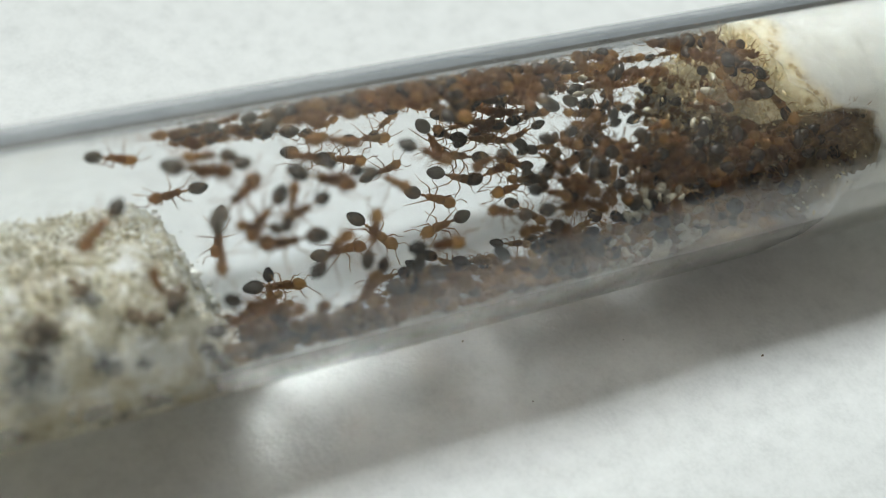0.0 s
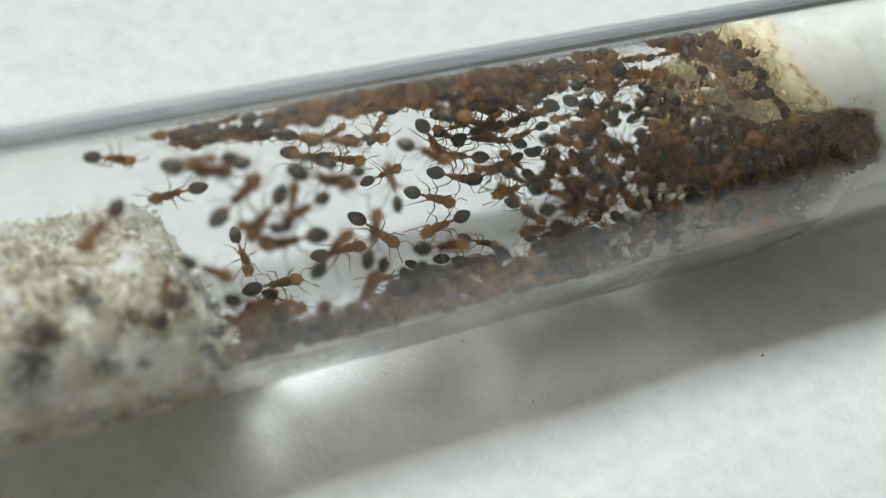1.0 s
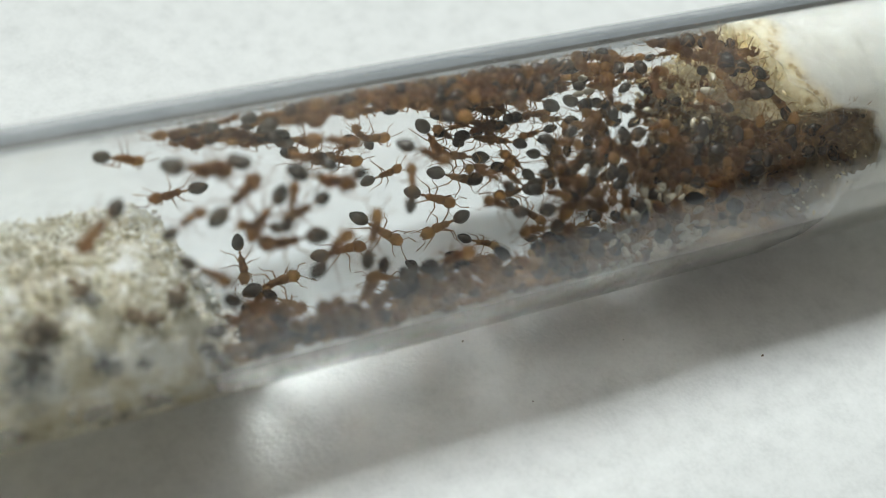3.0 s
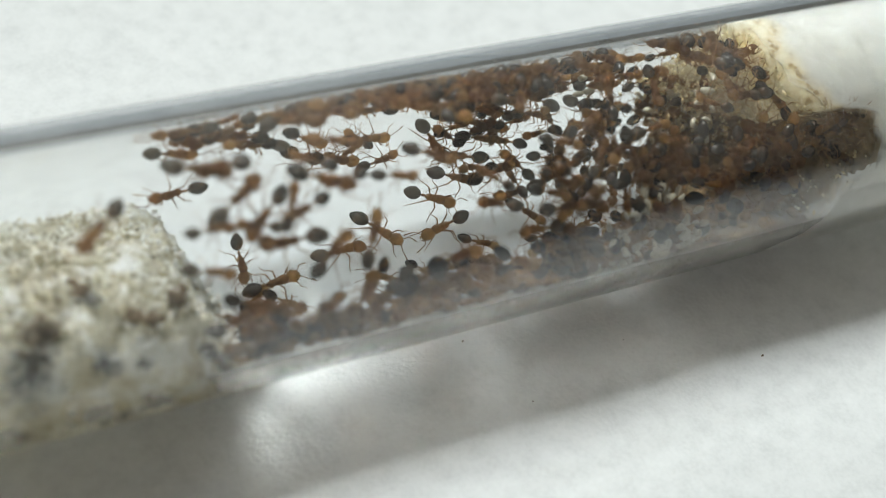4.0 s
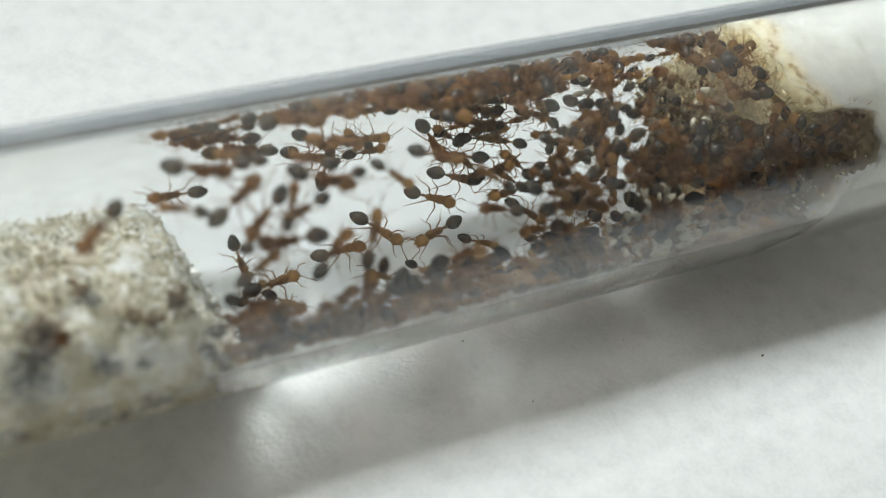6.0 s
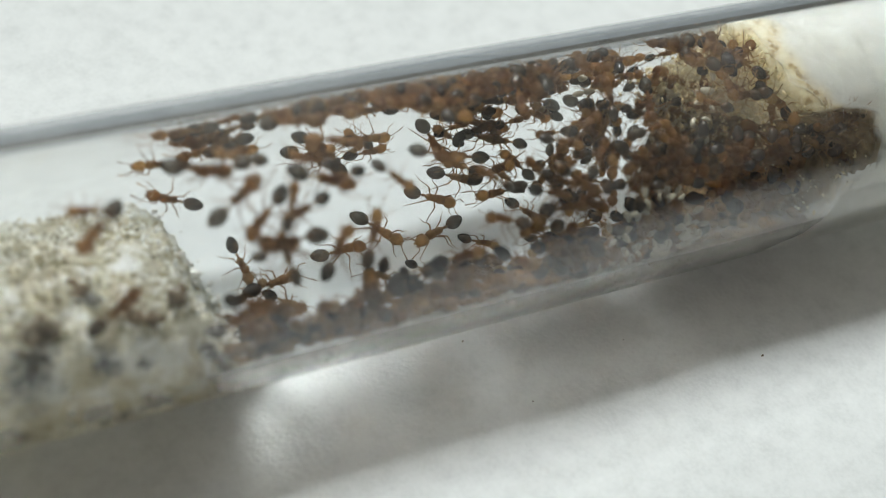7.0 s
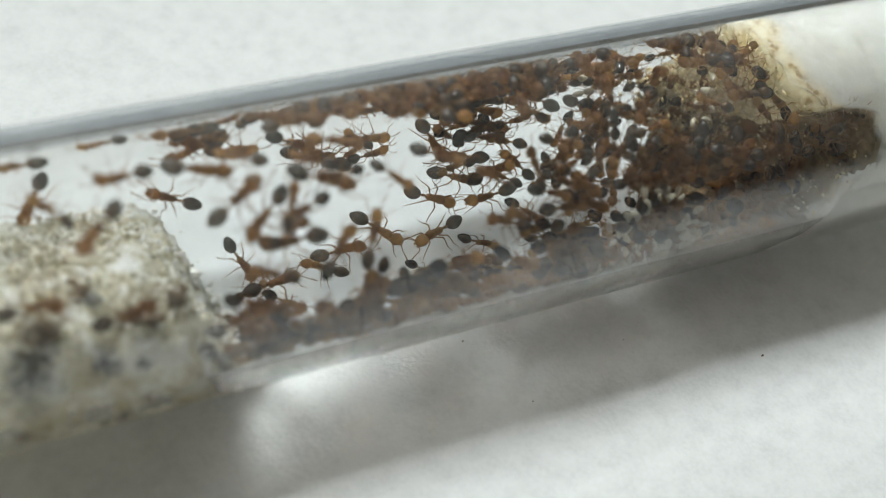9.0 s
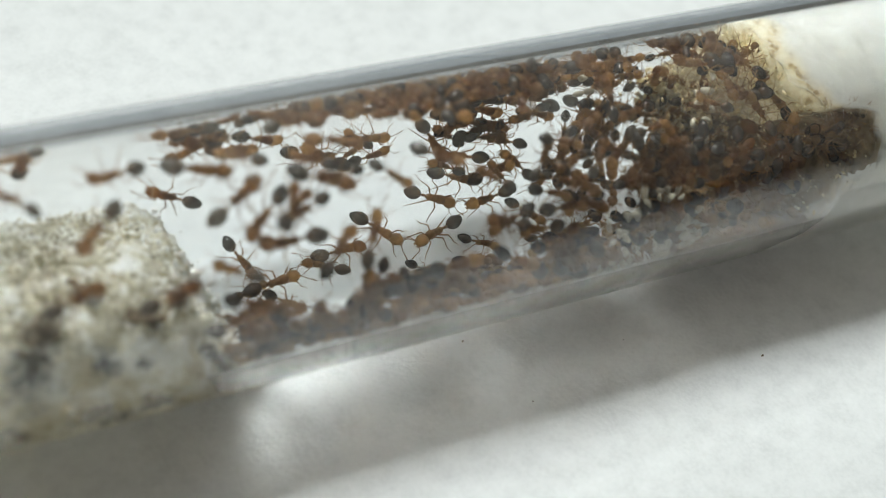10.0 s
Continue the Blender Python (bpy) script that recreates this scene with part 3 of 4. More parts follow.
# ants that keep their place
settle(1, 1.15, 20.67, 123.8, 144)
settle(2, 1.25, 21.63, 136.0, -180)
settle(3, 0.98, 22.72, 124.1, 163)
settle(0, 1.2, 24.55, 112.8, 22)
settle(1, 1.02, 26.28, 140.4, -65)
settle(2, 0.91, 37.02, 140.4, 17)
settle(0, 1.16, 18.57, 96.6, 16)
settle(2, 1.25, 19.26, 40.1, 174)
settle(3, 1.25, 20.22, 23.3, -54)
settle(1, 1.22, 29.1, -69.5, 4)
settle(2, 1.25, 37.74, -42.5, -23)
settle(3, 1.24, 35.85, -51.6, -25)
settle(2, 0.93, 30.51, -104.6, 12)
settle(3, 1.25, 39.5, -1.2, -24)
settle(1, 1.16, 31.76, -6.0, -7)
settle(2, 1.25, 28.07, -11.3, -25)
settle(0, 1.25, 36.16, -18.4, -61)
settle(2, 1.22, 37.9, -29.3, 164)
settle(0, 1.03, 41.95, -73.4, -52)
settle(1, 1.25, 40.4, -42.6, 12)
settle(2, 1.05, 41.93, -40.2, 128)
settle(0, 1.23, 48.8, -15.9, -17)
settle(1, 0.94, 42.29, 99.3, -71)
settle(3, 0.96, 33.6, 22.1, -108)
settle(0, 1.25, 29.47, 26.6, -37)
settle(1, 1.12, 24.37, 39.3, -20)
settle(2, 0.84, 21.66, 40.7, 31)
settle(3, 1.02, 31.15, 17.7, 174)
settle(0, 1.25, 33.92, 17.6, -31)
settle(3, 1.20, 37.33, -2.3, -29)
settle(0, 1.16, 39.07, -9.9, -27)
settle(1, 0.84, 37.65, -10.5, 15)
settle(2, 1.25, 41.01, 3.7, -21)
settle(3, 0.95, 37.05, 24.7, 175)
settle(0, 0.96, 42.59, 9.7, 3)
settle(1, 0.97, 40.4, -17.2, -3)
settle(2, 0.97, 42.01, -14.0, 6)
settle(3, 1.25, 43.01, 1.7, 146)
settle(0, 0.97, 37.04, -14.5, 138)
settle(1, 1.04, 41.09, -25.7, 162)
settle(2, 0.87, 38.39, 118.4, 17)
settle(3, 0.84, 40.06, 111.7, -15)
settle(0, 0.84, 40.29, 127.4, -52)
settle(1, 0.84, 37.69, 135.9, 29)
settle(2, 0.84, 38.36, 129.2, 161)
settle(3, 1.06, 38.91, 138.8, 41)
settle(0, 1.25, 47.26, -16.8, -40)
settle(1, 1.10, 46.6, 9.8, 171)
settle(1, 1.25, 57.98, 5.7, 142)
settle(2, 0.84, 50.7, 110.4, -152)
settle(0, 1.10, 54.85, -33.9, 136)
settle(2, 0.84, 48.47, 114.1, -154)
settle(3, 1.11, 60.26, -50.3, -178)
settle(0, 0.84, 45.24, 129.7, -154)
settle(1, 0.84, 49.22, 139.6, 16)
settle(2, 0.84, 44.25, 120.3, -10)
settle(3, 0.92, 60.42, -51.3, 12)
settle(0, 0.95, 57.79, 135.8, 179)
settle(1, 0.91, 56.84, 143.7, -1)
settle(2, 1.02, 52.31, 143.8, -5)
settle(3, 0.99, 49.37, -44.5, 145)
settle(0, 0.92, 48.65, -30.7, -173)
settle(1, 0.84, 44.81, 137.0, -11)
settle(2, 0.85, 42.32, 142.9, -4)
settle(3, 1.01, 39.31, 149.5, 26)
settle(0, 1.05, 37.86, 148.5, 3)
settle(1, 0.95, 41.55, 4.6, 2)
settle(2, 0.84, 44.39, 9.5, 37)
settle(0, 0.84, 54.98, 16.3, 36)
settle(1, 0.85, 52.01, 20.9, 8)
settle(2, 0.88, 46.84, 18.8, 178)
settle(3, 1.25, 56.99, 5.4, -31)
settle(0, 0.90, 19.46, -161.0, 3)
settle(1, 1.05, 19.96, 175.8, -151)
settle(2, 0.86, 20.96, -165.3, 3)
settle(3, 1.16, 21.98, 179.5, 39)
settle(0, 1.00, 19.59, 160.2, 23)
settle(1, 1.03, 24.08, -176.4, 13)
settle(2, 0.84, 26.52, -167.5, -25)
settle(3, 1.09, 25.05, -175.6, -135)
settle(0, 0.84, 26.79, -161.6, -177)
settle(1, 1.17, 28.88, 175.5, 22)
settle(2, 1.12, 31.01, 172.6, 28)
settle(3, 0.98, 28.01, -179.2, 104)
settle(0, 0.90, 32.44, -162.7, -15)
settle(1, 0.84, 33.45, -177.3, -17)
settle(2, 1.17, 37.11, -159.6, 17)
settle(3, 1.05, 35.0, 171.8, 28)
settle(0, 1.02, 37.29, 167.3, 7)
settle(1, 0.98, 35.89, 156.1, -174)
settle(2, 1.18, 39.51, -170.4, 14)
settle(3, 1.25, 41.56, -172.8, 33)
settle(0, 0.84, 36.61, -96.1, 0)
settle(1, 0.86, 42.25, -90.4, 1)
settle(2, 0.84, 33.49, -95.6, -57)
settle(3, 1.25, 26.35, -132.6, 37)
settle(0, 1.25, 45.86, -174.7, 31)
settle(1, 0.90, 46.57, -172.4, 144)
settle(2, 1.22, 51.33, 173.1, 7)
settle(3, 1.10, 48.03, 159.4, -7)
settle(0, 1.01, 51.96, 166.6, 178)
settle(1, 0.84, 20.98, 18.2, -146)
settle(2, 1.25, 21.35, 24.9, -48)
settle(3, 0.90, 20.2, 19.9, 173)
settle(1, 0.84, 22.32, 119.8, -61)
settle(2, 1.12, 58.3, 138.3, -10)
settle(0, 0.95, 55.9, 144.5, -22)
# ants that sit on the glass before the stained cotton
settle(1, 0.95, 51.96, 94.5, -122)
settle(2, 1.12, 51.3, 80.5, -80)
settle(0, 1.05, 51.1, 113.6, -175)
settle(3, 1.05, 56.8, 136.5, -10)
# crowded parts of the colony
crowd_rnd = random.Random(7)
crowd = []


def before_cotton(x, phi, lift, rnd):
    """No further along than the inner face of the cotton at the tube's mouth."""
    s = 1 - lift / 6.86
    limit = mouth_face(s * math.cos(radians(phi)), s * math.sin(radians(phi))) - 0.6
    return x if x < limit else limit - abs(rnd.gauss(0, 1.3))


# stretches of the back wall that stay free of ants: mm along, degrees round, half widths
BARE = ((51.0, -24, 1.3, 15), (50.2, -4, 1.6, 8), (50.0, -76, 1.0, 7), (33.0, -3, 1.8, 8))


def bare(x, phi):
    return any(abs(x - bx) < wx and abs((phi - bp + 180) % 360 - 180) < wp for bx, bp, wx, wp in BARE)


def gather(count, x_range, phi_range, lift_most, level=None):
    """Ants strewn over a stretch of the wall, some on top of others."""
    for _ in range(count):
        x, phi = crowd_rnd.uniform(*x_range), crowd_rnd.uniform(*phi_range)
        heading = crowd_rnd.choice((0, 180)) + crowd_rnd.gauss(0, 45)
        lift = lift_most * crowd_rnd.random() ** 1.5
        x = before_cotton(x, phi, lift, crowd_rnd)
        if bare(x, phi):
            continue
        crowd.append((crowd_rnd.randrange(4), crowd_rnd.uniform(0.85, 1.1), x, phi, heading, lift))


gather(30, (24, 47), (30, 84), 0.6)      # high on the back and under the top
gather(7, (26, 58), (82, 94), 0.3)      # under the top
gather(8, (50, 59), (-60, 10), 1.6)     # before the cotton
gather(9, (38, 48), (-20, 8), 0.6)
gather(13, (40, 48), (-62, -8), 0.9)    # over the brood
gather(12, (44, 52), (-66, -28), 0.8)
gather(9, (39, 47), (126, 146), 0.5)
gather(14, (43, 57), (136, 158), 0.9)
gather(26, (19, 46), (166, 190), 0.6)    # low in front
gather(22, (34, 58), (-140, -95), 0.8)   # along the bottom
crowd_ants = [worker(model, size) for model, size, *_ in crowd]



def packed_ants():
    """The press of ants before the cotton and along the walls, too close to tell apart."""
    rnd = random.Random(17)
    verts, faces, slots, at = [], [], [], 0
    mats = [AMBER, DARK, LEG]
    source = {}
    for model in MODELS:
        bits = []
        for o in model.children_recursive:
            if o.name.startswith("eye"):
                continue
            m = o.matrix_basis if o.parent == model else o.parent.matrix_basis @ o.matrix_basis
            co = np.array([m @ v.co for v in o.data.vertices])
            bits.append((co, [tuple(p.vertices) for p in o.data.polygons], 1 if o.data.materials[0] == GASTER else mats.index(o.data.materials[0])))
        source[model] = bits
    normal = Vector((-1.0, -0.904, -0.758)).normalized()
    sites = []
    for _ in range(15):
        phi, s = rnd.uniform(-180, 180), rnd.random() ** 0.5 * 0.86
        y, z = s * math.cos(radians(phi)), s * math.sin(radians(phi))
        ahead = (normal.orthogonal().normalized() @ Matrix.Rotation(rnd.uniform(0, 6.28), 3, normal))
        turn = Matrix((ahead, normal.cross(ahead), normal)).transposed().to_4x4()
        turn.translation = on_wall(mouth_face(y, z) - rnd.uniform(0.0, 1.0), phi, s * 6.86)
        sites.append(np.array(turn))
    for m in sites:
        size = rnd.uniform(0.85, 1.05)
        for co, fs, slot in source[MODELS[rnd.randrange(4)]]:
            if slot == 2 and rnd.random() < 0.5:
                continue
            verts.append(co * size @ m[:3, :3].T + m[:3, 3])
            faces.extend(tuple(i + at for i in f) for f in fs)
            slots.extend([0 if slot == 1 and at % 5 < 2 else slot] * len(fs))
            at += len(co)
    for count, xr, pr, lift in ((6, (50, 60), (-75, 20), 2.0), (16, (43, 58), (137, 160), 1.2), (10, (36, 47), (16, 34), 0.9), (30, (34, 52), (-150, -98), 0.8), (10, (23, 34), (-150, -118), 0.6), (44, (44, 63), (-150, -70), 2.0), (12, (19, 46), (168, 196), 0.8), (14, (18.5, 24), (168, 200), 0.9), (8, (21.5, 25), (200, 235), 1.0), (6, (19.5, 25.5), (226, 264), 0.3), (9, (25, 28), (-160, -132), 0.7), (4, (21, 23), (-168, -122), 0.5), (12, (29, 31.5), (-158, -128), 0.8), (11, (35, 37.5), (-160, -105), 1.0), (22, (47, 60), (-168, -110), 1.4), (26, (38, 60), (204, 250), 1.6), (18, (29, 41), (192, 240), 1.2), (12, (42.5, 49), (188, 222), 1.3), (16, (46, 57), (-40, 12), 1.6), (22, (40, 44), (-160, -100), 1.4), (32, (27, 46), (34, 74), 0.9), (8, (36, 47), (34, 80), 0.9), (9, (24, 60), (80, 92), 0.7), (34, (27, 55), (56, 76), 0.35)):
        for _ in range(count):
            phi, up = rnd.uniform(*pr), lift * rnd.random()
            x = rnd.uniform(*xr)
            if bare(x, phi):
                continue
            m = np.array(stand(before_cotton(x, phi, up, rnd), phi, rnd.uniform(0, 360), up))
            size = rnd.uniform(0.85, 1.1)
            for co, fs, slot in source[MODELS[rnd.randrange(4)]]:
                if slot == 2 and rnd.random() < 0.5:
                    continue
                verts.append(co * size @ m[:3, :3].T + m[:3, 3])
                faces.extend(tuple(i + at for i in f) for f in fs)
                slots.extend([0 if slot == 1 and at % 5 < 2 else slot] * len(fs))
                at += len(co)
    me = bpy.data.meshes.new("packed_ants")
    me.from_pydata(np.concatenate(verts).tolist(), [], faces)
    for m in mats:
        me.materials.append(m)
    me.polygons.foreach_set("material_index", slots)
    me.polygons.foreach_set("use_smooth", [True] * len(faces))
    tagged(new("packed_ants", me), "dense press of amber-brown ants against the tube wall", "ants", kind="stuff")


packed_ants()


# ---- brood ----
def grub(seed):
    rnd = random.Random(seed)
    bm = bmesh.new()
    n, sides = 10, 10
    bow = rnd.uniform(0.08, 0.25)
    pts, wid = [], []
    for i in range(n + 1):
        s = i / n
        pts.append(Vector((1.1 * (s - 0.5), bow * math.sin(math.pi * s), 0.24)) * MM)
        wid.append((0.04 + 0.23 * math.sin(math.pi * min(1, 0.06 + s * 0.94)) ** 0.7 + 0.012 * (i % 2)) * MM)
    tube(bm, pts, wid, sides)
    ob = part("larva", bm, LARVA)
    return tagged(ob, "cream-white legless ant larva lying in a brood pile", "larva", "ant brood")


GRUBS = [grub(1), grub(2), grub(3)]
taken = set()


def lay(kind, x, phi, heading, lift=0.0, size=1.0):
    if kind in taken:
        ob = copy_thing(GRUBS[kind], Matrix())
    else:
        taken.add(kind)
        ob = GRUBS[kind]
    ob.matrix_basis = stand(x, phi, heading, lift) @ Matrix.Diagonal((size, size, size, 1))


brood_rnd = random.Random(5)
# heaps of brood on the front of the glass, and among the ants before the cotton
for x0, phi0 in ((41.4, 167), (42.8, 186), (45.2, 189), (46.1, 174), (47.1, 184), (43.3, 152), (44.9, 156), (41.2, 197), (42.5, 161), (45.6, 199), (44.0, 181), (46.6, 180), (42.2, 192)):
    for _ in range(7):
        lay(brood_rnd.randrange(3), x0 + brood_rnd.gauss(0, 0.42), phi0 + brood_rnd.gauss(0, 3.4), brood_rnd.uniform(0, 360), 0.45 * brood_rnd.random(), brood_rnd.uniform(0.42, 0.72))
for x0, phi0, count in ((49.6, 100, 3), (49.0, 112, 3), (47.6, 128, 3), (44.2, 42, 3), (52.4, -40, 6), (49.2, -60, 4), (52.2, -31, 5), (53.9, -6, 5), (55.7, -38, 6), (55.6, -14, 8), (56.7, -25, 6)):
    for _ in range(count):
        phi, lift = phi0 + brood_rnd.gauss(0, 4), brood_rnd.uniform(0.8, 2.6)
        lay(brood_rnd.randrange(3), before_cotton(x0 + brood_rnd.gauss(0, 0.5), phi, lift, brood_rnd), phi, brood_rnd.uniform(0, 360), lift, brood_rnd.uniform(0.5, 0.9))


# ---- refuse before the cotton ----
def crumbs(places, mat, name, seed):
    """Many small angular crumbs in one mesh; places: centre and size of each."""
    rnd = random.Random(seed)
    t = (1 + 5 ** 0.5) / 2
    base = np.array([(-1, t, 0), (1, t, 0), (-1, -t, 0), (1, -t, 0), (0, -1, t), (0, 1, t), (0, -1, -t), (0, 1, -t), (t, 0, -1), (t, 0, 1), (-t, 0, -1), (-t, 0, 1)]) / 1.9
    hull = [(0, 11, 5), (0, 5, 1), (0, 1, 7), (0, 7, 10), (0, 10, 11), (1, 5, 9), (5, 11, 4), (11, 10, 2), (10, 7, 6), (7, 1, 8), (3, 9, 4), (3, 4, 2), (3, 2, 6), (3, 6, 8), (3, 8, 9), (4, 9, 5), (2, 4, 11), (6, 2, 10), (8, 6, 7), (9, 8, 1)]
    verts, faces = [], []
    for i, (c, s) in enumerate(places):
        m = np.array(Euler((rnd.random() * 6, rnd.random() * 6, rnd.random() * 6)).to_matrix())
        jag = 1 + 0.35 * np.array([[rnd.uniform(-1, 1)] for _ in range(12)])
        verts.append((base * jag * (s * rnd.uniform(0.7, 2.2), s, s * rnd.uniform(0.5, 1))) @ m.T + np.array(c))
        faces.extend((a + 12 * i, b + 12 * i, d + 12 * i) for a, b, d in hull)
    me = bpy.data.meshes.new(name)
    me.from_pydata(np.concatenate(verts).tolist(), [], faces)
    me.materials.append(mat)
    return new(name, me)


def refuse():
    rnd = random.Random(9)
    places = []
    for _ in range(2200):
        phi = rnd.choice((rnd.uniform(-150, 40), rnd.gauss(143, 8), rnd.gauss(143, 9), rnd.gauss(143, 8)))
        if 40 < phi < 133:
            continue
        a = radians(phi)
        rad = (R_IN / MM - 0.12) * (1 - 0.12 * rnd.random() ** 2)
        x = mouth_face(rad / 6.86 * math.cos(a), rad / 6.86 * math.sin(a)) - abs(rnd.gauss(0, 1.3)) * (1.6 if 125 < phi < 160 else 1)
        if rnd.random() < 0.3:
            phi, x = rnd.gauss(-108, 14), rnd.uniform(47, 63)
        places.append((on_wall(x, phi, rad), rnd.uniform(0.014, 0.05) * MM))
    ob = crumbs(places, DEBRIS, "refuse", 10)
    tagged(ob, "dark brown crumbs of refuse against the stained cotton", "debris", kind="stuff")


refuse()


def refuse_heap():
    """A wet, dark heap of refuse that fills the foot of the hollow before the cotton."""
    nx, na = 110, 120
    x0, x1, a0, a1 = 43.0, 64.0, 192.0, 352.0

    def thick(x, phi):
        start = 47.5 + 3.2 * max(0.0, math.sin(radians((phi - 225) * 1.5))) + 4.6 * max(0.0, phi - 295) / 35
        rise = min(1.0, max(0.0, (x - start) / 6.5))
        side = min(1.0, (phi - a0) / 25) * min(1.0, (a1 - phi) / 35)
        lump = noise.noise((x * 0.55, phi * 0.05, 3.0)) + 0.6 * noise.noise((x * 1.5, phi * 0.16, 5.0)) + 0.35 * noise.noise((x * 4, phi * 0.4, 9.0))
        return (2.4 * rise ** 0.8 + 0.75 * lump * min(1.0, rise * 3)) * side - 0.08

    grid = [[thick(x0 + (x1 - x0) * i / nx, a0 + (a1 - a0) * k / na) for k in range(na + 1)] for i in range(nx + 1)]
    top, low, faces = [], [], []
    for i in range(nx + 1):
        for k in range(na + 1):
            x, phi = x0 + (x1 - x0) * i / nx, a0 + (a1 - a0) * k / na
            near = [grid[p][q] for p in (i - 1, i, i + 1) for q in (k - 1, k, k + 1) if 0 <= p <= nx and 0 <= q <= na]
            t = max(0.0, grid[i][k]) if min(near) > 0 and len(near) == 9 else 0.0
            top.append(tuple(on_wall(x, phi, R_IN / MM - 0.03 - t)))
            low.append(tuple(on_wall(x, phi, R_IN / MM - 0.03)))
    for i in range(nx):
        for k in range(na):
            if max(grid[i][k], grid[i + 1][k], grid[i][k + 1], grid[i + 1][k + 1]) > 0:
                a, b, c, d = i * (na + 1) + k, (i + 1) * (na + 1) + k, (i + 1) * (na + 1) + k + 1, i * (na + 1) + k + 1
                faces += [(a, b, c, d), tuple(v + len(top) for v in (d, c, b, a))]
    me = bpy.data.meshes.new("refuse_heap")
    me.from_pydata(top + low, [], faces)
    me.polygons.foreach_set("use_smooth", [True] * len(faces))
    me.materials.append(WET_REFUSE)
    tagged(new("refuse_heap", me), "dark wet heap of ant refuse against the stained cotton", "refuse")


refuse_heap()


# ---- cotton details ----
def fibres(owner, count, seed, mat, spread, thin=0.006, curl=0.55):
    rnd = random.Random(seed)
    bm = bmesh.new()
    for _ in range(count):
        x, phi, rad = spread(rnd)
        p = on_wall(x, phi, rad)
        d = Vector((rnd.gauss(0, 1), rnd.gauss(0, 1), rnd.gauss(0, 1))).normalized()
        pts = []
        for i in range(6):
            y, z = p.y, p.z - AXIS_Z
            r = math.hypot(y, z)
            if r > R_IN - 0.05 * MM:
                k = (R_IN - 0.05 * MM) / r
                p = Vector((p.x, y * k, AXIS_Z + z * k))
            pts.append(p.copy())
            d = (d + curl * Vector((rnd.gauss(0, 1), rnd.gauss(0, 1), rnd.gauss(0, 1)))).normalized()
            p = p + d * 0.42 * MM
        tube(bm, pts, [thin * MM] * 6, 3)
    ob = part("fibres", bm, mat, owner)
    tagged(ob, "fine loose cotton fibres", kind="stuff")


def mouth_spread(rnd):
    phi = rnd.uniform(128, 192)
    a = radians(phi)
    rad = R_IN / MM - rnd.uniform(0.05, 1.0)
    return mouth_face(rad / 6.86 * math.cos(a), rad / 6.86 * math.sin(a)) + rnd.uniform(-1.2, 0.8), phi, rad


def wad_top(rnd, above):
    """A place on the sloping top of the damp wad, as x in mm, degrees round and mm from the axis."""
    x = 20.0 - 17.5 * rnd.random() ** 1.2
    up = wad_level(x) * R_IN / MM + above
    half = math.sqrt(max(0.1, 6.6 ** 2 - up * up))
    back = rnd.uniform(-half, half)
    y, z = up * WAD_UP[0] + back * WAD_BACK[0], up * WAD_UP[1] + back * WAD_BACK[1]
    return x, math.degrees(math.atan2(z, y)), math.hypot(y, z)


def old_spread(rnd):
    return wad_top(rnd, rnd.uniform(-0.1, 0.5))


def fluff_spread(rnd):
    phi = rnd.uniform(88, 128)
    a = radians(phi)
    return mouth_face(math.cos(a), math.sin(a)) + rnd.uniform(1.2, 7.0), phi, R_IN / MM - rnd.uniform(0.03, 0.12)


fibres(new_plug, 40, 21, STAIN, mouth_spread)
fibres(new_plug, 300, 23, FLUFF, fluff_spread, 0.006, 0.2)
fibres(old_plug, 300, 22, FLUFF, old_spread)


def tufts(owner, mat, count, seed, spread, label, least=0.04, most=0.14):
    """Loose granular tufts all over the cotton."""
    rnd = random.Random(seed)
    places = []
    for _ in range(count):
        x, phi, rad = spread(rnd)
        places.append((on_wall(x, phi, rad), rnd.uniform(least, most) * MM))
    ob = crumbs(places, mat, "tufts", seed)
    ob.data.polygons.foreach_set("use_smooth", [True] * len(ob.data.polygons))
    ob.parent = owner
    tagged(ob, label, kind="stuff")


def old_surface(rnd):
    return wad_top(rnd, rnd.gauss(0.12, 0.25))


def old_edge(rnd):
    """Loose cotton that hangs out of the torn end of the damp wad, in clumps."""
    x, phi, rad = wad_top(rnd, rnd.gauss(0.15, 0.35))
    while x < 13.5:
        x, phi, rad = wad_top(rnd, rnd.gauss(0.15, 0.35))
    a = radians(phi)
    back = rad * (math.cos(a) * WAD_BACK[0] + math.sin(a) * WAD_BACK[1])
    clump = 0.5 + noise.noise((x * 0.8, phi * 0.06, 8.0))
    return min(21.5, x + 0.15 * back + abs(rnd.gauss(0, 0.9)) * clump), phi, min(rad, 6.6)


def mouth_surface(rnd):
    phi, s = rnd.uniform(-180, 180), rnd.random() ** 0.5
    a = radians(phi)
    return mouth_face(s * math.cos(a), s * math.sin(a)) + 0.3 + rnd.gauss(0, 0.35), phi, s * 6.6


def torn_spread(rnd):
    """Shreds pulled out of the cotton into the press of ants."""
    phi, s = rnd.choice((rnd.uniform(-80, 45), rnd.gauss(-25, 14), rnd.gauss(5, 12))), 0.45 + 0.5 * rnd.random()
    clump = 0.5 + 0.5 * noise.noise((phi * 0.09, s * 7, 2.0))
    a = radians(phi)
    return mouth_face(s * math.cos(a), s * math.sin(a)) - abs(rnd.gauss(0, 0.7 + 1.0 * clump)), phi, s * 6.8


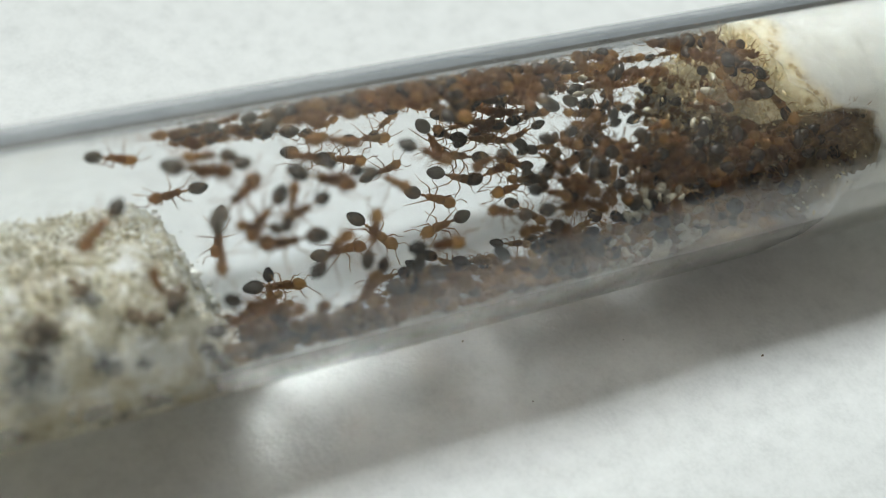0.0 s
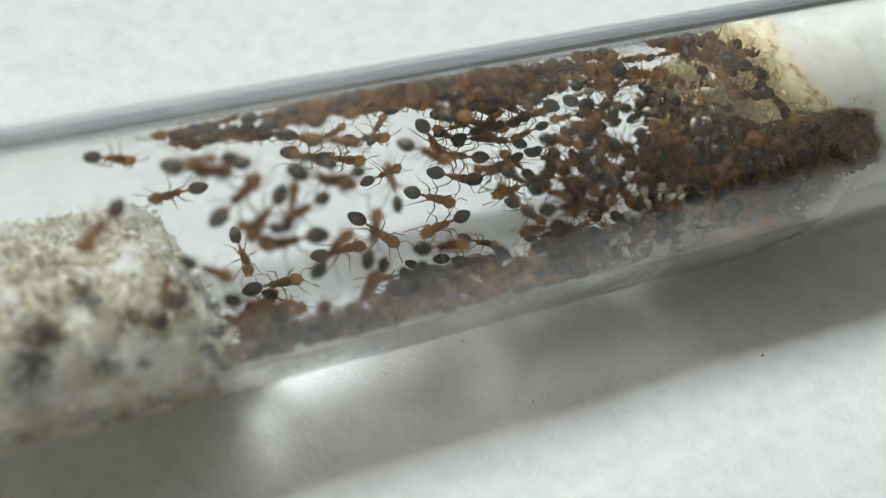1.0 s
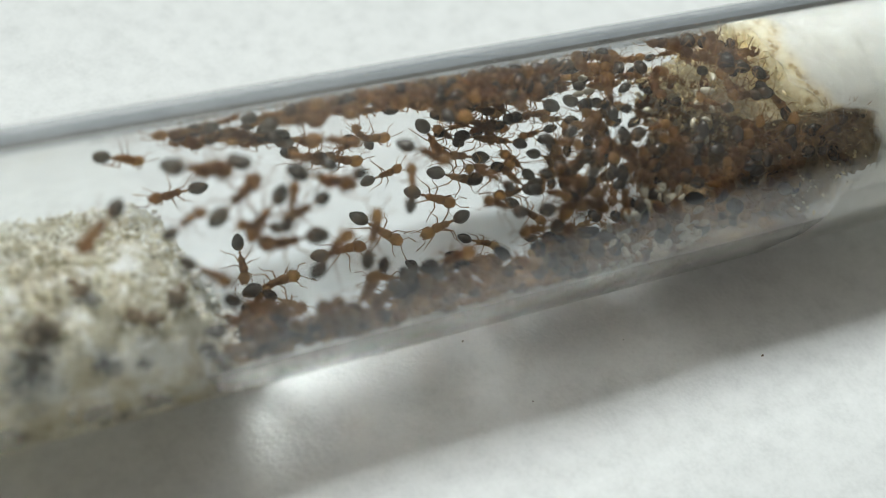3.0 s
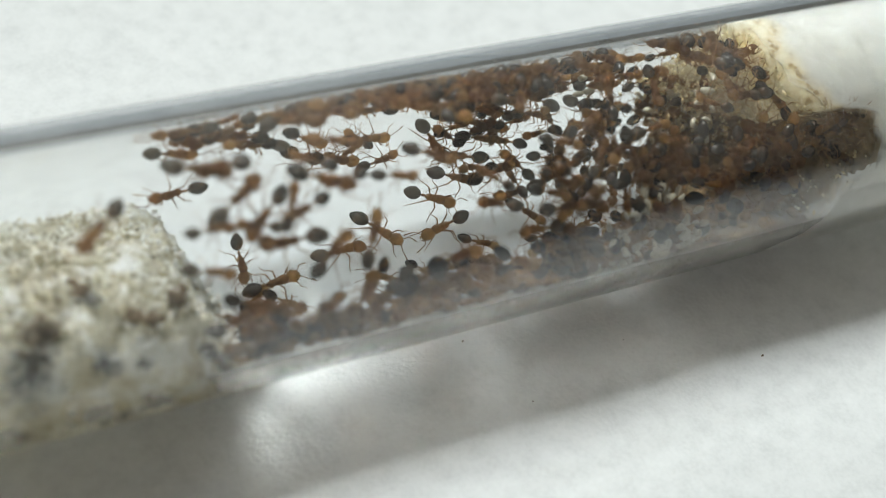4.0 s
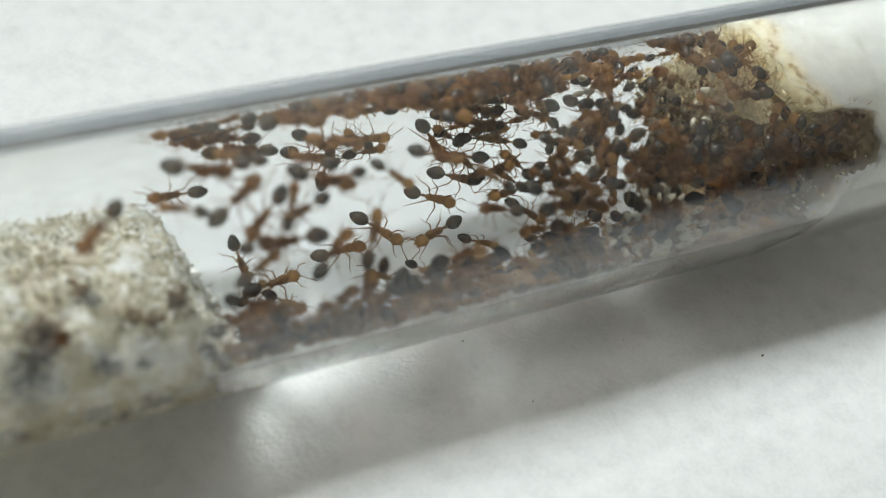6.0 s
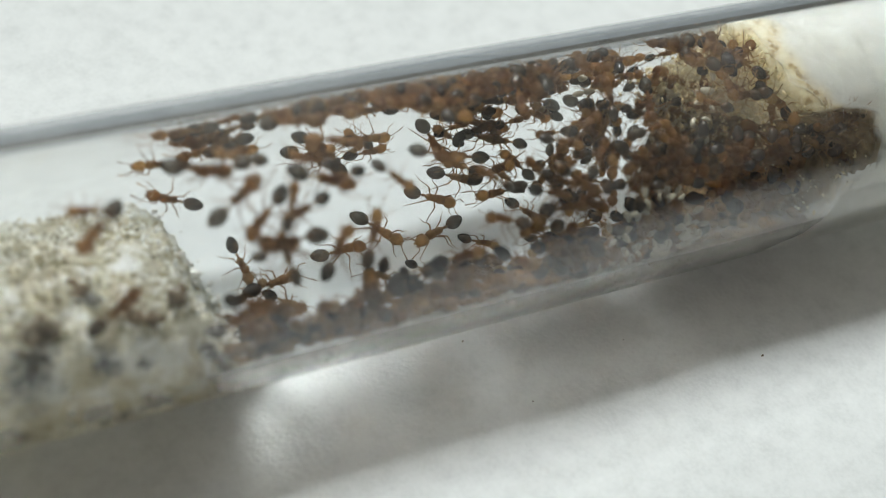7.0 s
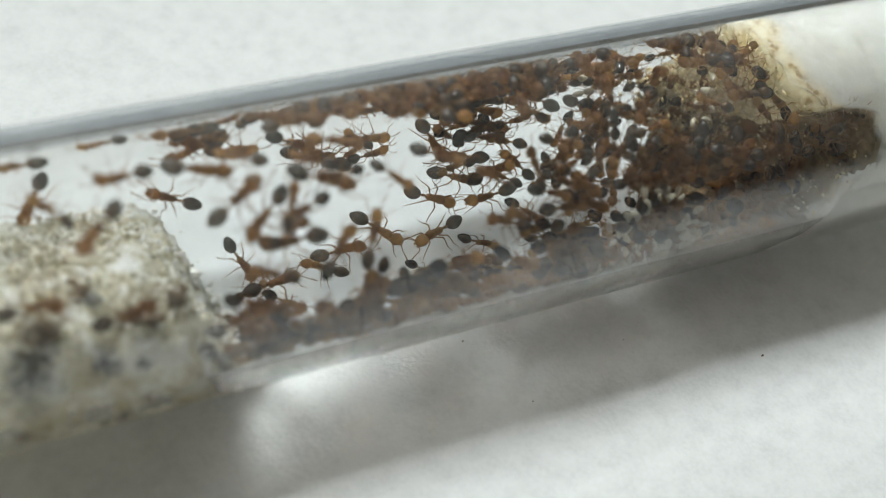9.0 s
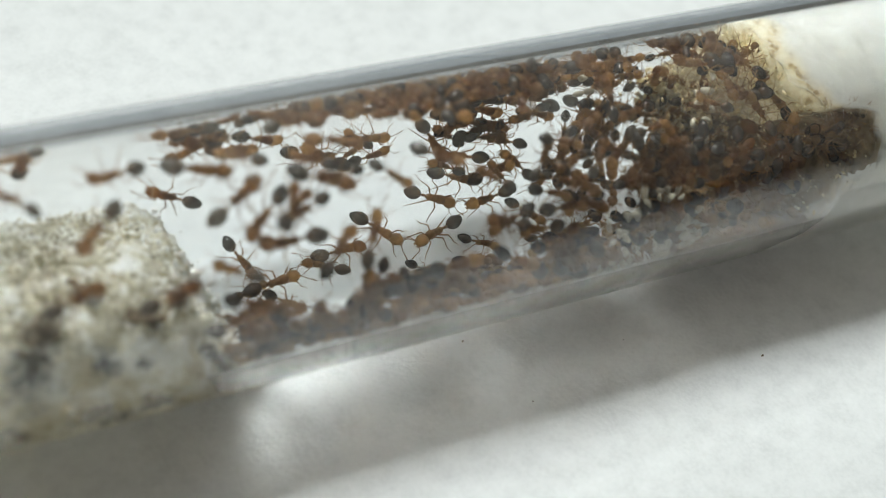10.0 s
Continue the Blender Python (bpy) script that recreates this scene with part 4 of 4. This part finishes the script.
tufts(new_plug, STAIN, 420, 53, torn_spread, "torn golden-yellow cotton shreds", 0.05, 0.16)
fibres(new_plug, 40, 54, STAIN, torn_spread)
tufts(old_plug, GRAINS, 4200, 51, old_surface, "granular damp cotton tufts", 0.04, 0.16)
tufts(old_plug, FLUFF, 300, 55, old_edge, "loose pale cotton at the torn edge", 0.05, 0.20)
fibres(old_plug, 160, 56, FLUFF, old_edge)
tufts(new_plug, STAIN, 1300, 52, mouth_surface, "stained loose cotton tufts")


def mould_patch(x, phi, rad, size, mat, seed, label, tall=1.0):
    """A clump of fuzzy mould on the damp cotton, half sunk in it; rad: mm from the axis."""
    rnd = random.Random(seed)
    places = []
    for _ in range(int(170 * size ** 1.4)):
        c = on_wall(x + rnd.gauss(0, 0.30 * size), phi + rnd.gauss(0, 2.8 * size * tall * 6.86 / rad), rad + rnd.gauss(0, 0.22))
        r = math.hypot(c.y, c.z - AXIS_Z)
        k = min(1.0, (R_IN - 0.02 * MM) / r)
        places.append(((c.x, c.y * k, AXIS_Z + (c.z - AXIS_Z) * k), rnd.uniform(0.04, 0.13) * MM))
    ob = crumbs(places, mat, "mould_patch", seed)
    ob.data.polygons.foreach_set("use_smooth", [True] * len(ob.data.polygons))
    ob.parent = old_plug
    tagged(ob, label)


mould_patch(9.5, 160, 5.4, 1.9, MOULD, 31, "dark brown mould", 1.2)
mould_patch(8.7, 163, 6.4, 1.3, MOULD, 32, "dark brown mould")
mould_patch(8.3, 171, 6.8, 2.1, GREY_MOULD, 33, "grey mould", 1.6)
mould_patch(11.9, 170, 6.8, 1.0, GREY_MOULD, 34, "grey mould")
mould_patch(13.7, 172, 6.8, 0.6, GREY_MOULD, 35, "grey mould")
mould_patch(12.1, 154, 2.2, 0.7, MOULD, 36, "dark mould", 0.5)
mould_patch(12.4, 157, 3.2, 0.6, GREY_MOULD, 37, "grey mould", 0.6)
mould_patch(11.9, 149, 1.3, 0.45, MOULD, 38, "dark mould", 0.4)
mould_patch(13.8, 160, 5.0, 0.7, MOULD, 39, "dark mould", 0.7)
mould_patch(14.6, 160, 5.7, 0.8, MOULD, 40, "dark mould", 0.6)
mould_patch(16.1, 158, 4.6, 0.65, MOULD, 41, "dark mould", 0.7)
mould_patch(16.7, 158, 3.9, 0.4, MOULD, 42, "dark mould", 0.6)
mould_patch(12.9, 205, 6.8, 0.9, DEBRIS, 43, "brown stain")
mould_patch(8.0, 200, 6.8, 0.6, DEBRIS, 44, "brown stain")


# ---- specks on the paper ----
for index, (x, y, r) in enumerate(((52.54, -11.66, 0.1), (34.43, -4.75, 0.09), (36.47, -10.09, 0.07), (44.32, -7.74, 0.05), (58.65, -5.03, 0.06))):
    bit = crumbs([((0, 0, 0), 0.7 * r * MM), ((0.05 * MM, 0.03 * MM, 0), r * 0.4 * MM)], DEBRIS, "crumb", 40 + index)
    bit.location = (x * MM, y * MM, (r * 0.5 - 0.15) * MM)
    tagged(bit, "tiny dark crumb lying on the paper towel", "crumb", "crumbs on the paper")


def motions():
    walk(worker(1, 1.11), gait(track((0, 12.71, 114.3, 146), (10, 12.56, 115.2, 144))))
    walk(worker(2, 0.85), gait(track((0, 14.94, 142.9, -114), (1, 15.07, 147.1, -79), (1.8, 15.1, 139.7, -71), (2.1, 16.38, 119.2, -40), (2.5, 16.77, 116.5, -33), (3.8, 17.85, 123.5, -5), (4.5, 18.78, 127.6, 6), (5, 19.2, 133.6, 8), (5.5, 19.97, 133.6, 2), (7.5, 21.29, 138.8, -10), (10, 22.5, 121.1, -38))))
    walk(worker(3, 1.19), gait(track((0, 19.92, 111.9, -32), (10, 19.87, 112.4, -29))))
    walk(worker(0, 0.92), gait(track((0, 18.19, 134.2, 94), (1, 17.57, 140.7, 29), (2.5, 17.45, 141.7, 37), (4.5, 17.97, 141.4, 11), (5, 18.45, 144.7, 11), (5.5, 19.36, 145.5, 4), (6.15, 20.35, 142, -38), (6.8, 21.34, 138.4, -80), (7.15, 21.56, 143.2, -120), (7.5, 21.77, 148.1, -159), (9, 20.43, 147.4, -162), (10, 18.63, 142.4, -155))))
    walk(worker(2, 1.03), gait(track((0, 24.04, 143.1, -41), (5.5, 24.03, 143.1, -42), (7, 24.26, 142.7, -55), (10, 24.36, 142.6, -50))))
    walk(worker(3, 0.99), gait(track((0, 30.47, 111.2, 35), (2.5, 30.33, 110.8, 35), (5, 30.88, 112.9, 25), (10, 31.07, 113.2, 30))))
    walk(worker(0, 1.10), gait(track((0, 30.05, 152.6, 3), (1, 30.3, 153.9, 6), (2.5, 30.5, 160.7, -7), (5, 31.35, 160.4, -4), (10, 31.16, 164.8, 0))))
    walk(worker(1, 0.96), gait(track((0, 33.97, 144.2, -159), (1, 34.48, 137.9, -131), (2.5, 33.96, 140.6, -144), (5, 33.32, 138.4, -166), (7.5, 33.87, 148.3, -157), (10, 33.87, 148.3, -157))))
    walk(worker(3, 0.84), gait(track((0, 27.82, 119.6, 35), (0.5, 27.82, 120.1, -28), (1, 27.82, 120.6, -90), (2.5, 29, 123.4, -97), (3.5, 28.58, 120.3, -30), (4.5, 28.17, 117.2, 36), (7.5, 28.14, 119.1, 46), (10, 28.07, 118, 42))))
    walk(worker(0, 0.96), gait(track((0, 32.85, -29.1, 12), (2.5, 32.9, -33.2, 10), (4.5, 32.3, -17.7, 11), (5, 31.77, -15.2, -1), (10, 32.08, -18.6, 8))))
    walk(worker(1, 1.19), gait(track((0, 16.25, 17.5, -28), (2.5, 16.14, 17, -30), (3.8, 18.98, 12, -23), (4.5, 21.27, 9.5, -12), (5.5, 23.13, 4.6, -10), (10, 23.25, 5.4, -16))))
    walk(worker(2, 1.13), gait(track((0, 23.99, 24.7, -150), (5.5, 23.4, 3.7, -202), (6.8, 19.77, 0.8, -188), (7.2, 17.11, 12.2, -206), (7.5, 15.15, 16.3, -194), (8, 13.36, 22.1, -194), (8.5, 10.3, 23, -193), (9, 10.5, 30.6, -188), (10, 7.87, 35.3, -197))))
    walk(worker(3, 1.12), gait(track((0, 24.7, 15.3, 178), (6, 23.74, 4.2, 165), (7.2, 20.81, 9.1, 195), (10, 20.3, 10.5, 201))))
    walk(worker(0, 1.25), gait(track((0, 23.4, 22.3, 145), (7.5, 21.68, 16.9, 166), (8, 18.52, 24.7, 195), (8.5, 13.86, 29.4, 224), (9, 11.65, -6.4, 246), (9.33, 11.48, 6.2, 194), (9.67, 11.32, 18.7, 141), (10, 11.15, 31.3, 89))))
    walk(worker(1, 0.87), gait(track((0, 22.37, 24.2, -170), (8, 22.37, 24.2, -170), (8.5, 19.3, 30.4, -193), (9, 14.89, 40.4, -160), (9.5, 12.61, 45.4, -159), (10, 10.79, 42.7, -138))))
    walk(worker(2, 0.98), gait(track((0, 19.25, 98.6, 175), (7, 19.25, 98.6, 175), (8, 17.1, 87.2, 182), (8.5, 14.3, 89.5, 172), (9, 14.42, 92.9, 176), (10, 14.13, 91.2, 172))))
    walk(worker(3, 0.84), gait(track((0, 20.18, 126.7, -164), (5, 20.21, 125.8, -165), (5.5, 18.71, 120.4, -163), (6.8, 13.45, 106, -162), (7.2, 12.1, 106, -186), (7.5, 12.1, 112, -207), (7.8, 11.7, 121, -229), (8.1, 11.9, 127, -258), (8.4, 11.5, 126.5, -241), (8.55, 11.2, 119, -192), (8.7, 10.95, 111, -146), (9, 10.75, 101, -132), (9.3, 10.3, 99, -126), (9.6, 9.9, 96.5, -126), (10, 9.35, 94, -138))))
    walk(worker(0, 1.00), gait(track((0, 30.89, -93.6, -174), (7.2, 30.74, -91.7, -222), (8, 29.18, -85.2, -186), (8.5, 27.33, -77.4, -213), (10, 27.46, -75.4, -209))))
    walk(worker(1, 1.05), gait(track((0, 4.66, 146.6, -141), (5, 4.66, 146.6, -141), (5.25, 5.8, 156.4, -86), (5.5, 6.95, 166.1, -30), (6.8, 12.55, 147.7, -33), (7.2, 13.23, 148.4, -18), (7.5, 13.4, 151.2, -7), (9, 13.42, 151.3, -7), (10, 15.71, 148.2, -11))))
    walk(worker(2, 1.05), gait(track((0, 4.29, 141.2, -173), (7.5, 4.29, 141.2, -173), (7.73, 5.09, 142.3, -116), (7.97, 5.9, 143.3, -58), (8.2, 6.7, 144.4, -1), (9, 9.2, 139.7, -1), (10, 11.23, 139.4, -18))))
    walk(worker(3, 1.13), gait(track((0, 19.5, -17.7, -174), (5.5, 19.5, -17.7, -174), (7, 19.28, -20.2, -204), (10, 19.25, -18.4, -207))))
    walk(worker(1, 0.91), gait(track((0, 18.85, 90.3, -168), (4, 19.34, 96.4, -182), (5, 20.34, 93.2, -155), (10, 20.34, 93.2, -155))))
    walk(worker(0, 1.25), gait(track((0, 31.5, -65, -53), (4, 31.84, -64, -47), (10, 31.84, -64, -47))))
    walk(worker(0, 1.25), gait(track((0, 35.74, -68.6, -170), (4, 35.67, -69.5, -167), (4.5, 35.12, -72.1, -165), (10, 35.12, -72.1, -165))))
    walk(worker(1, 0.92), gait(track((0, 39.93, -91.1, -15), (1, 37.97, -85.2, -30), (10, 37.97, -85.2, -30))))
    walk(worker(3, 0.94), gait(track((0, 23.82, -84.6, -106), (1, 24.6, -94.5, -46), (10, 24.6, -94.5, -46))))
    walk(worker(0, 1.25), gait(track((0, 24.6, -82.5, -13), (2.5, 24.48, -79.6, 5), (10, 24.48, -79.6, 5))))
    walk(worker(1, 1.06), gait(track((0, 21.87, -46.7, -104), (1, 23.06, -60.4, -82), (2.5, 22.89, -64.6, -93), (5, 22.82, -64.2, -88), (7.5, 22.86, -65.3, -75), (10, 22.95, -63.4, -65))))
    walk(worker(2, 0.84), gait(track((0, 23.6, -88.8, 11), (5, 23.07, -83, 30), (7.5, 23.07, -80.3, 20), (10, 23, -80.5, 9))))
    walk(worker(0, 1.16), gait(track((0, 27.63, 4.9, -27), (2.5, 27.11, 2.5, -29), (5, 28.22, -0.2, -38), (7.5, 28.35, -4.3, -37), (10, 24.75, 9.4, -25))))
    walk(worker(3, 1.25), gait(track((0, 30.15, -17, -17), (4, 29.7, -16.2, -18), (5.17, 29.32, -14.4, 36), (6.33, 28.94, -12.7, 91), (7.5, 28.56, -10.9, 145), (10, 28.56, -10.9, 145))))
    walk(worker(1, 0.84), gait(track((0, 33.38, 119.9, 169), (2.5, 33.48, 126.9, 219), (10, 33.48, 126.9, 219))))
    walk(worker(3, 1.19), gait(track((0, 41.25, -55.6, -172), (5, 41.36, -58.6, -177), (7.5, 39.79, -56.1, -179), (10, 39.29, -58.8, -172))))
    walk(worker(3, 0.90), gait(track((0, 42.58, -23.6, -159), (7, 44.72, -27.3, -182), (8.5, 45.26, -28, -136), (10, 45.8, -28.6, -91))))
    walk(worker(1, 0.86), gait(track((0, 32.6, 2.6, 58), (2, 31.72, -1, 100), (4, 30.83, -4.6, 142), (10, 30.83, -4.6, 142))))
    walk(worker(2, 0.84), gait(track((0, 28.46, 10.6, 25), (5, 30.56, -14.6, 25), (10, 30.56, -14.6, 25))))
    walk(worker(3, 1.10), gait(track((0, 54.22, -19.9, -82), (1.25, 55.04, -9.8, -34), (2.5, 55.87, 0.3, 13), (5, 53.65, -26.2, -55), (10, 53.65, -26.2, -55))))
    walk(worker(0, 1.16), gait(track((0, 57.12, -25.7, -107), (5, 56.98, -14.5, -39), (10, 56.98, -14.5, -39))))
    walk(worker(3, 1.13), gait(track((0, 53.69, -8.4, 113), (2.5, 53.88, -22.4, 170), (5, 54.06, -36.3, 228), (10, 54.06, -36.3, 228))))
    walk(worker(1, 0.94), gait(track((0, 57.72, -29.9, 128), (5, 58.24, -34.2, 185), (10, 58.24, -34.2, 185))))
    walk(worker(3, 1.01), gait(track((0, 49.87, -2.6, 12), (5, 51.62, -1.4, 12), (10, 51.62, -1.4, 12))))
    walk(worker(0, 0.84), gait(track((0, 23.82, 101.8, -153), (5, 23.85, 102.7, -152), (10, 23.85, 102.7, -152))))
    walk(worker(2, 0.84), gait(track((0, 25.02, 113, 175), (4, 25.14, 115, 173), (9, 25.02, 112.1, 177), (10, 25.02, 112.1, 177))))
    # legs step while their ant goes: two tripods in turn
    for ob, rows in stepping:
        legs = [c for c in ob.children if c.name.startswith("leg")]
        beat = {leg: [(0.0, leg.matrix_basis.copy())] for leg in legs}
        sway = 0.0
        for (t0, m0), (t1, m1) in zip(rows, rows[1:]):
            pace = (m1.translation - m0.translation).length / MM / (t1 - t0)
            if pace < 0.25:
                continue
            count = max(1, min(int((t1 - t0) / 0.12), 30))
            for i in range(1, count + 1):
                t = t0 + (t1 - t0) * i / (count + 1)
                sway += 1.9
                for k, leg in enumerate(legs):
                    side = 1 if k in (0, 2, 4) else -1
                    hand = -1 if k < 3 else 1
                    a = side * math.sin(sway) * 16
                    up = max(0.0, side * math.cos(sway)) * 9
                    beat[leg].append((t, beat[leg][0][1] @ pose(0, 0, 0, hand * up, 0, a)))
        for leg in legs:
            if len(beat[leg]) > 1:
                walk(leg, beat[leg] + [(10.0, beat[leg][0][1])])
    # feelers of ants that sit still twitch
    rnd = random.Random(31)
    for ob in made[:90]:
        for head in [c for c in ob.children if c.name.startswith("head")]:
            for feeler in [c for c in head.children if c.name.startswith("antenna")]:
                rest = feeler.matrix_basis.copy()
                walk(feeler, [(0.0, rest)] + [(0.7 * i, rest @ pose(0, 0, 0, 0, rnd.gauss(0, 8), rnd.gauss(0, 11))) for i in range(1, 14)] + [(10.0, rest)])

    # the crowd mills about: half of it creeps a little, the rest turns on the spot
    rnd = random.Random(12)
    for ob, (model, size, x, phi, heading, lift) in zip(crowd_ants, crowd):
        rows, step = [], rnd.choice((0.0, 0.15, 0.5, 1.3))
        for t in (0, 1.2, 2.5, 3.7, 5, 6.3, 7.5, 8.8, 10):
            rows.append((t, stand(x, phi, heading, lift)))
            turn = rnd.gauss(0, 8 + 14 * step)
            heading += max(-60, min(60, turn))
            x = min(60.0, x + step * rnd.uniform(0, 1) * math.cos(radians(heading)))
            phi += step * rnd.uniform(0, 0.5) * 8.4 * math.sin(radians(heading))
        walk(ob, rows)


motions()
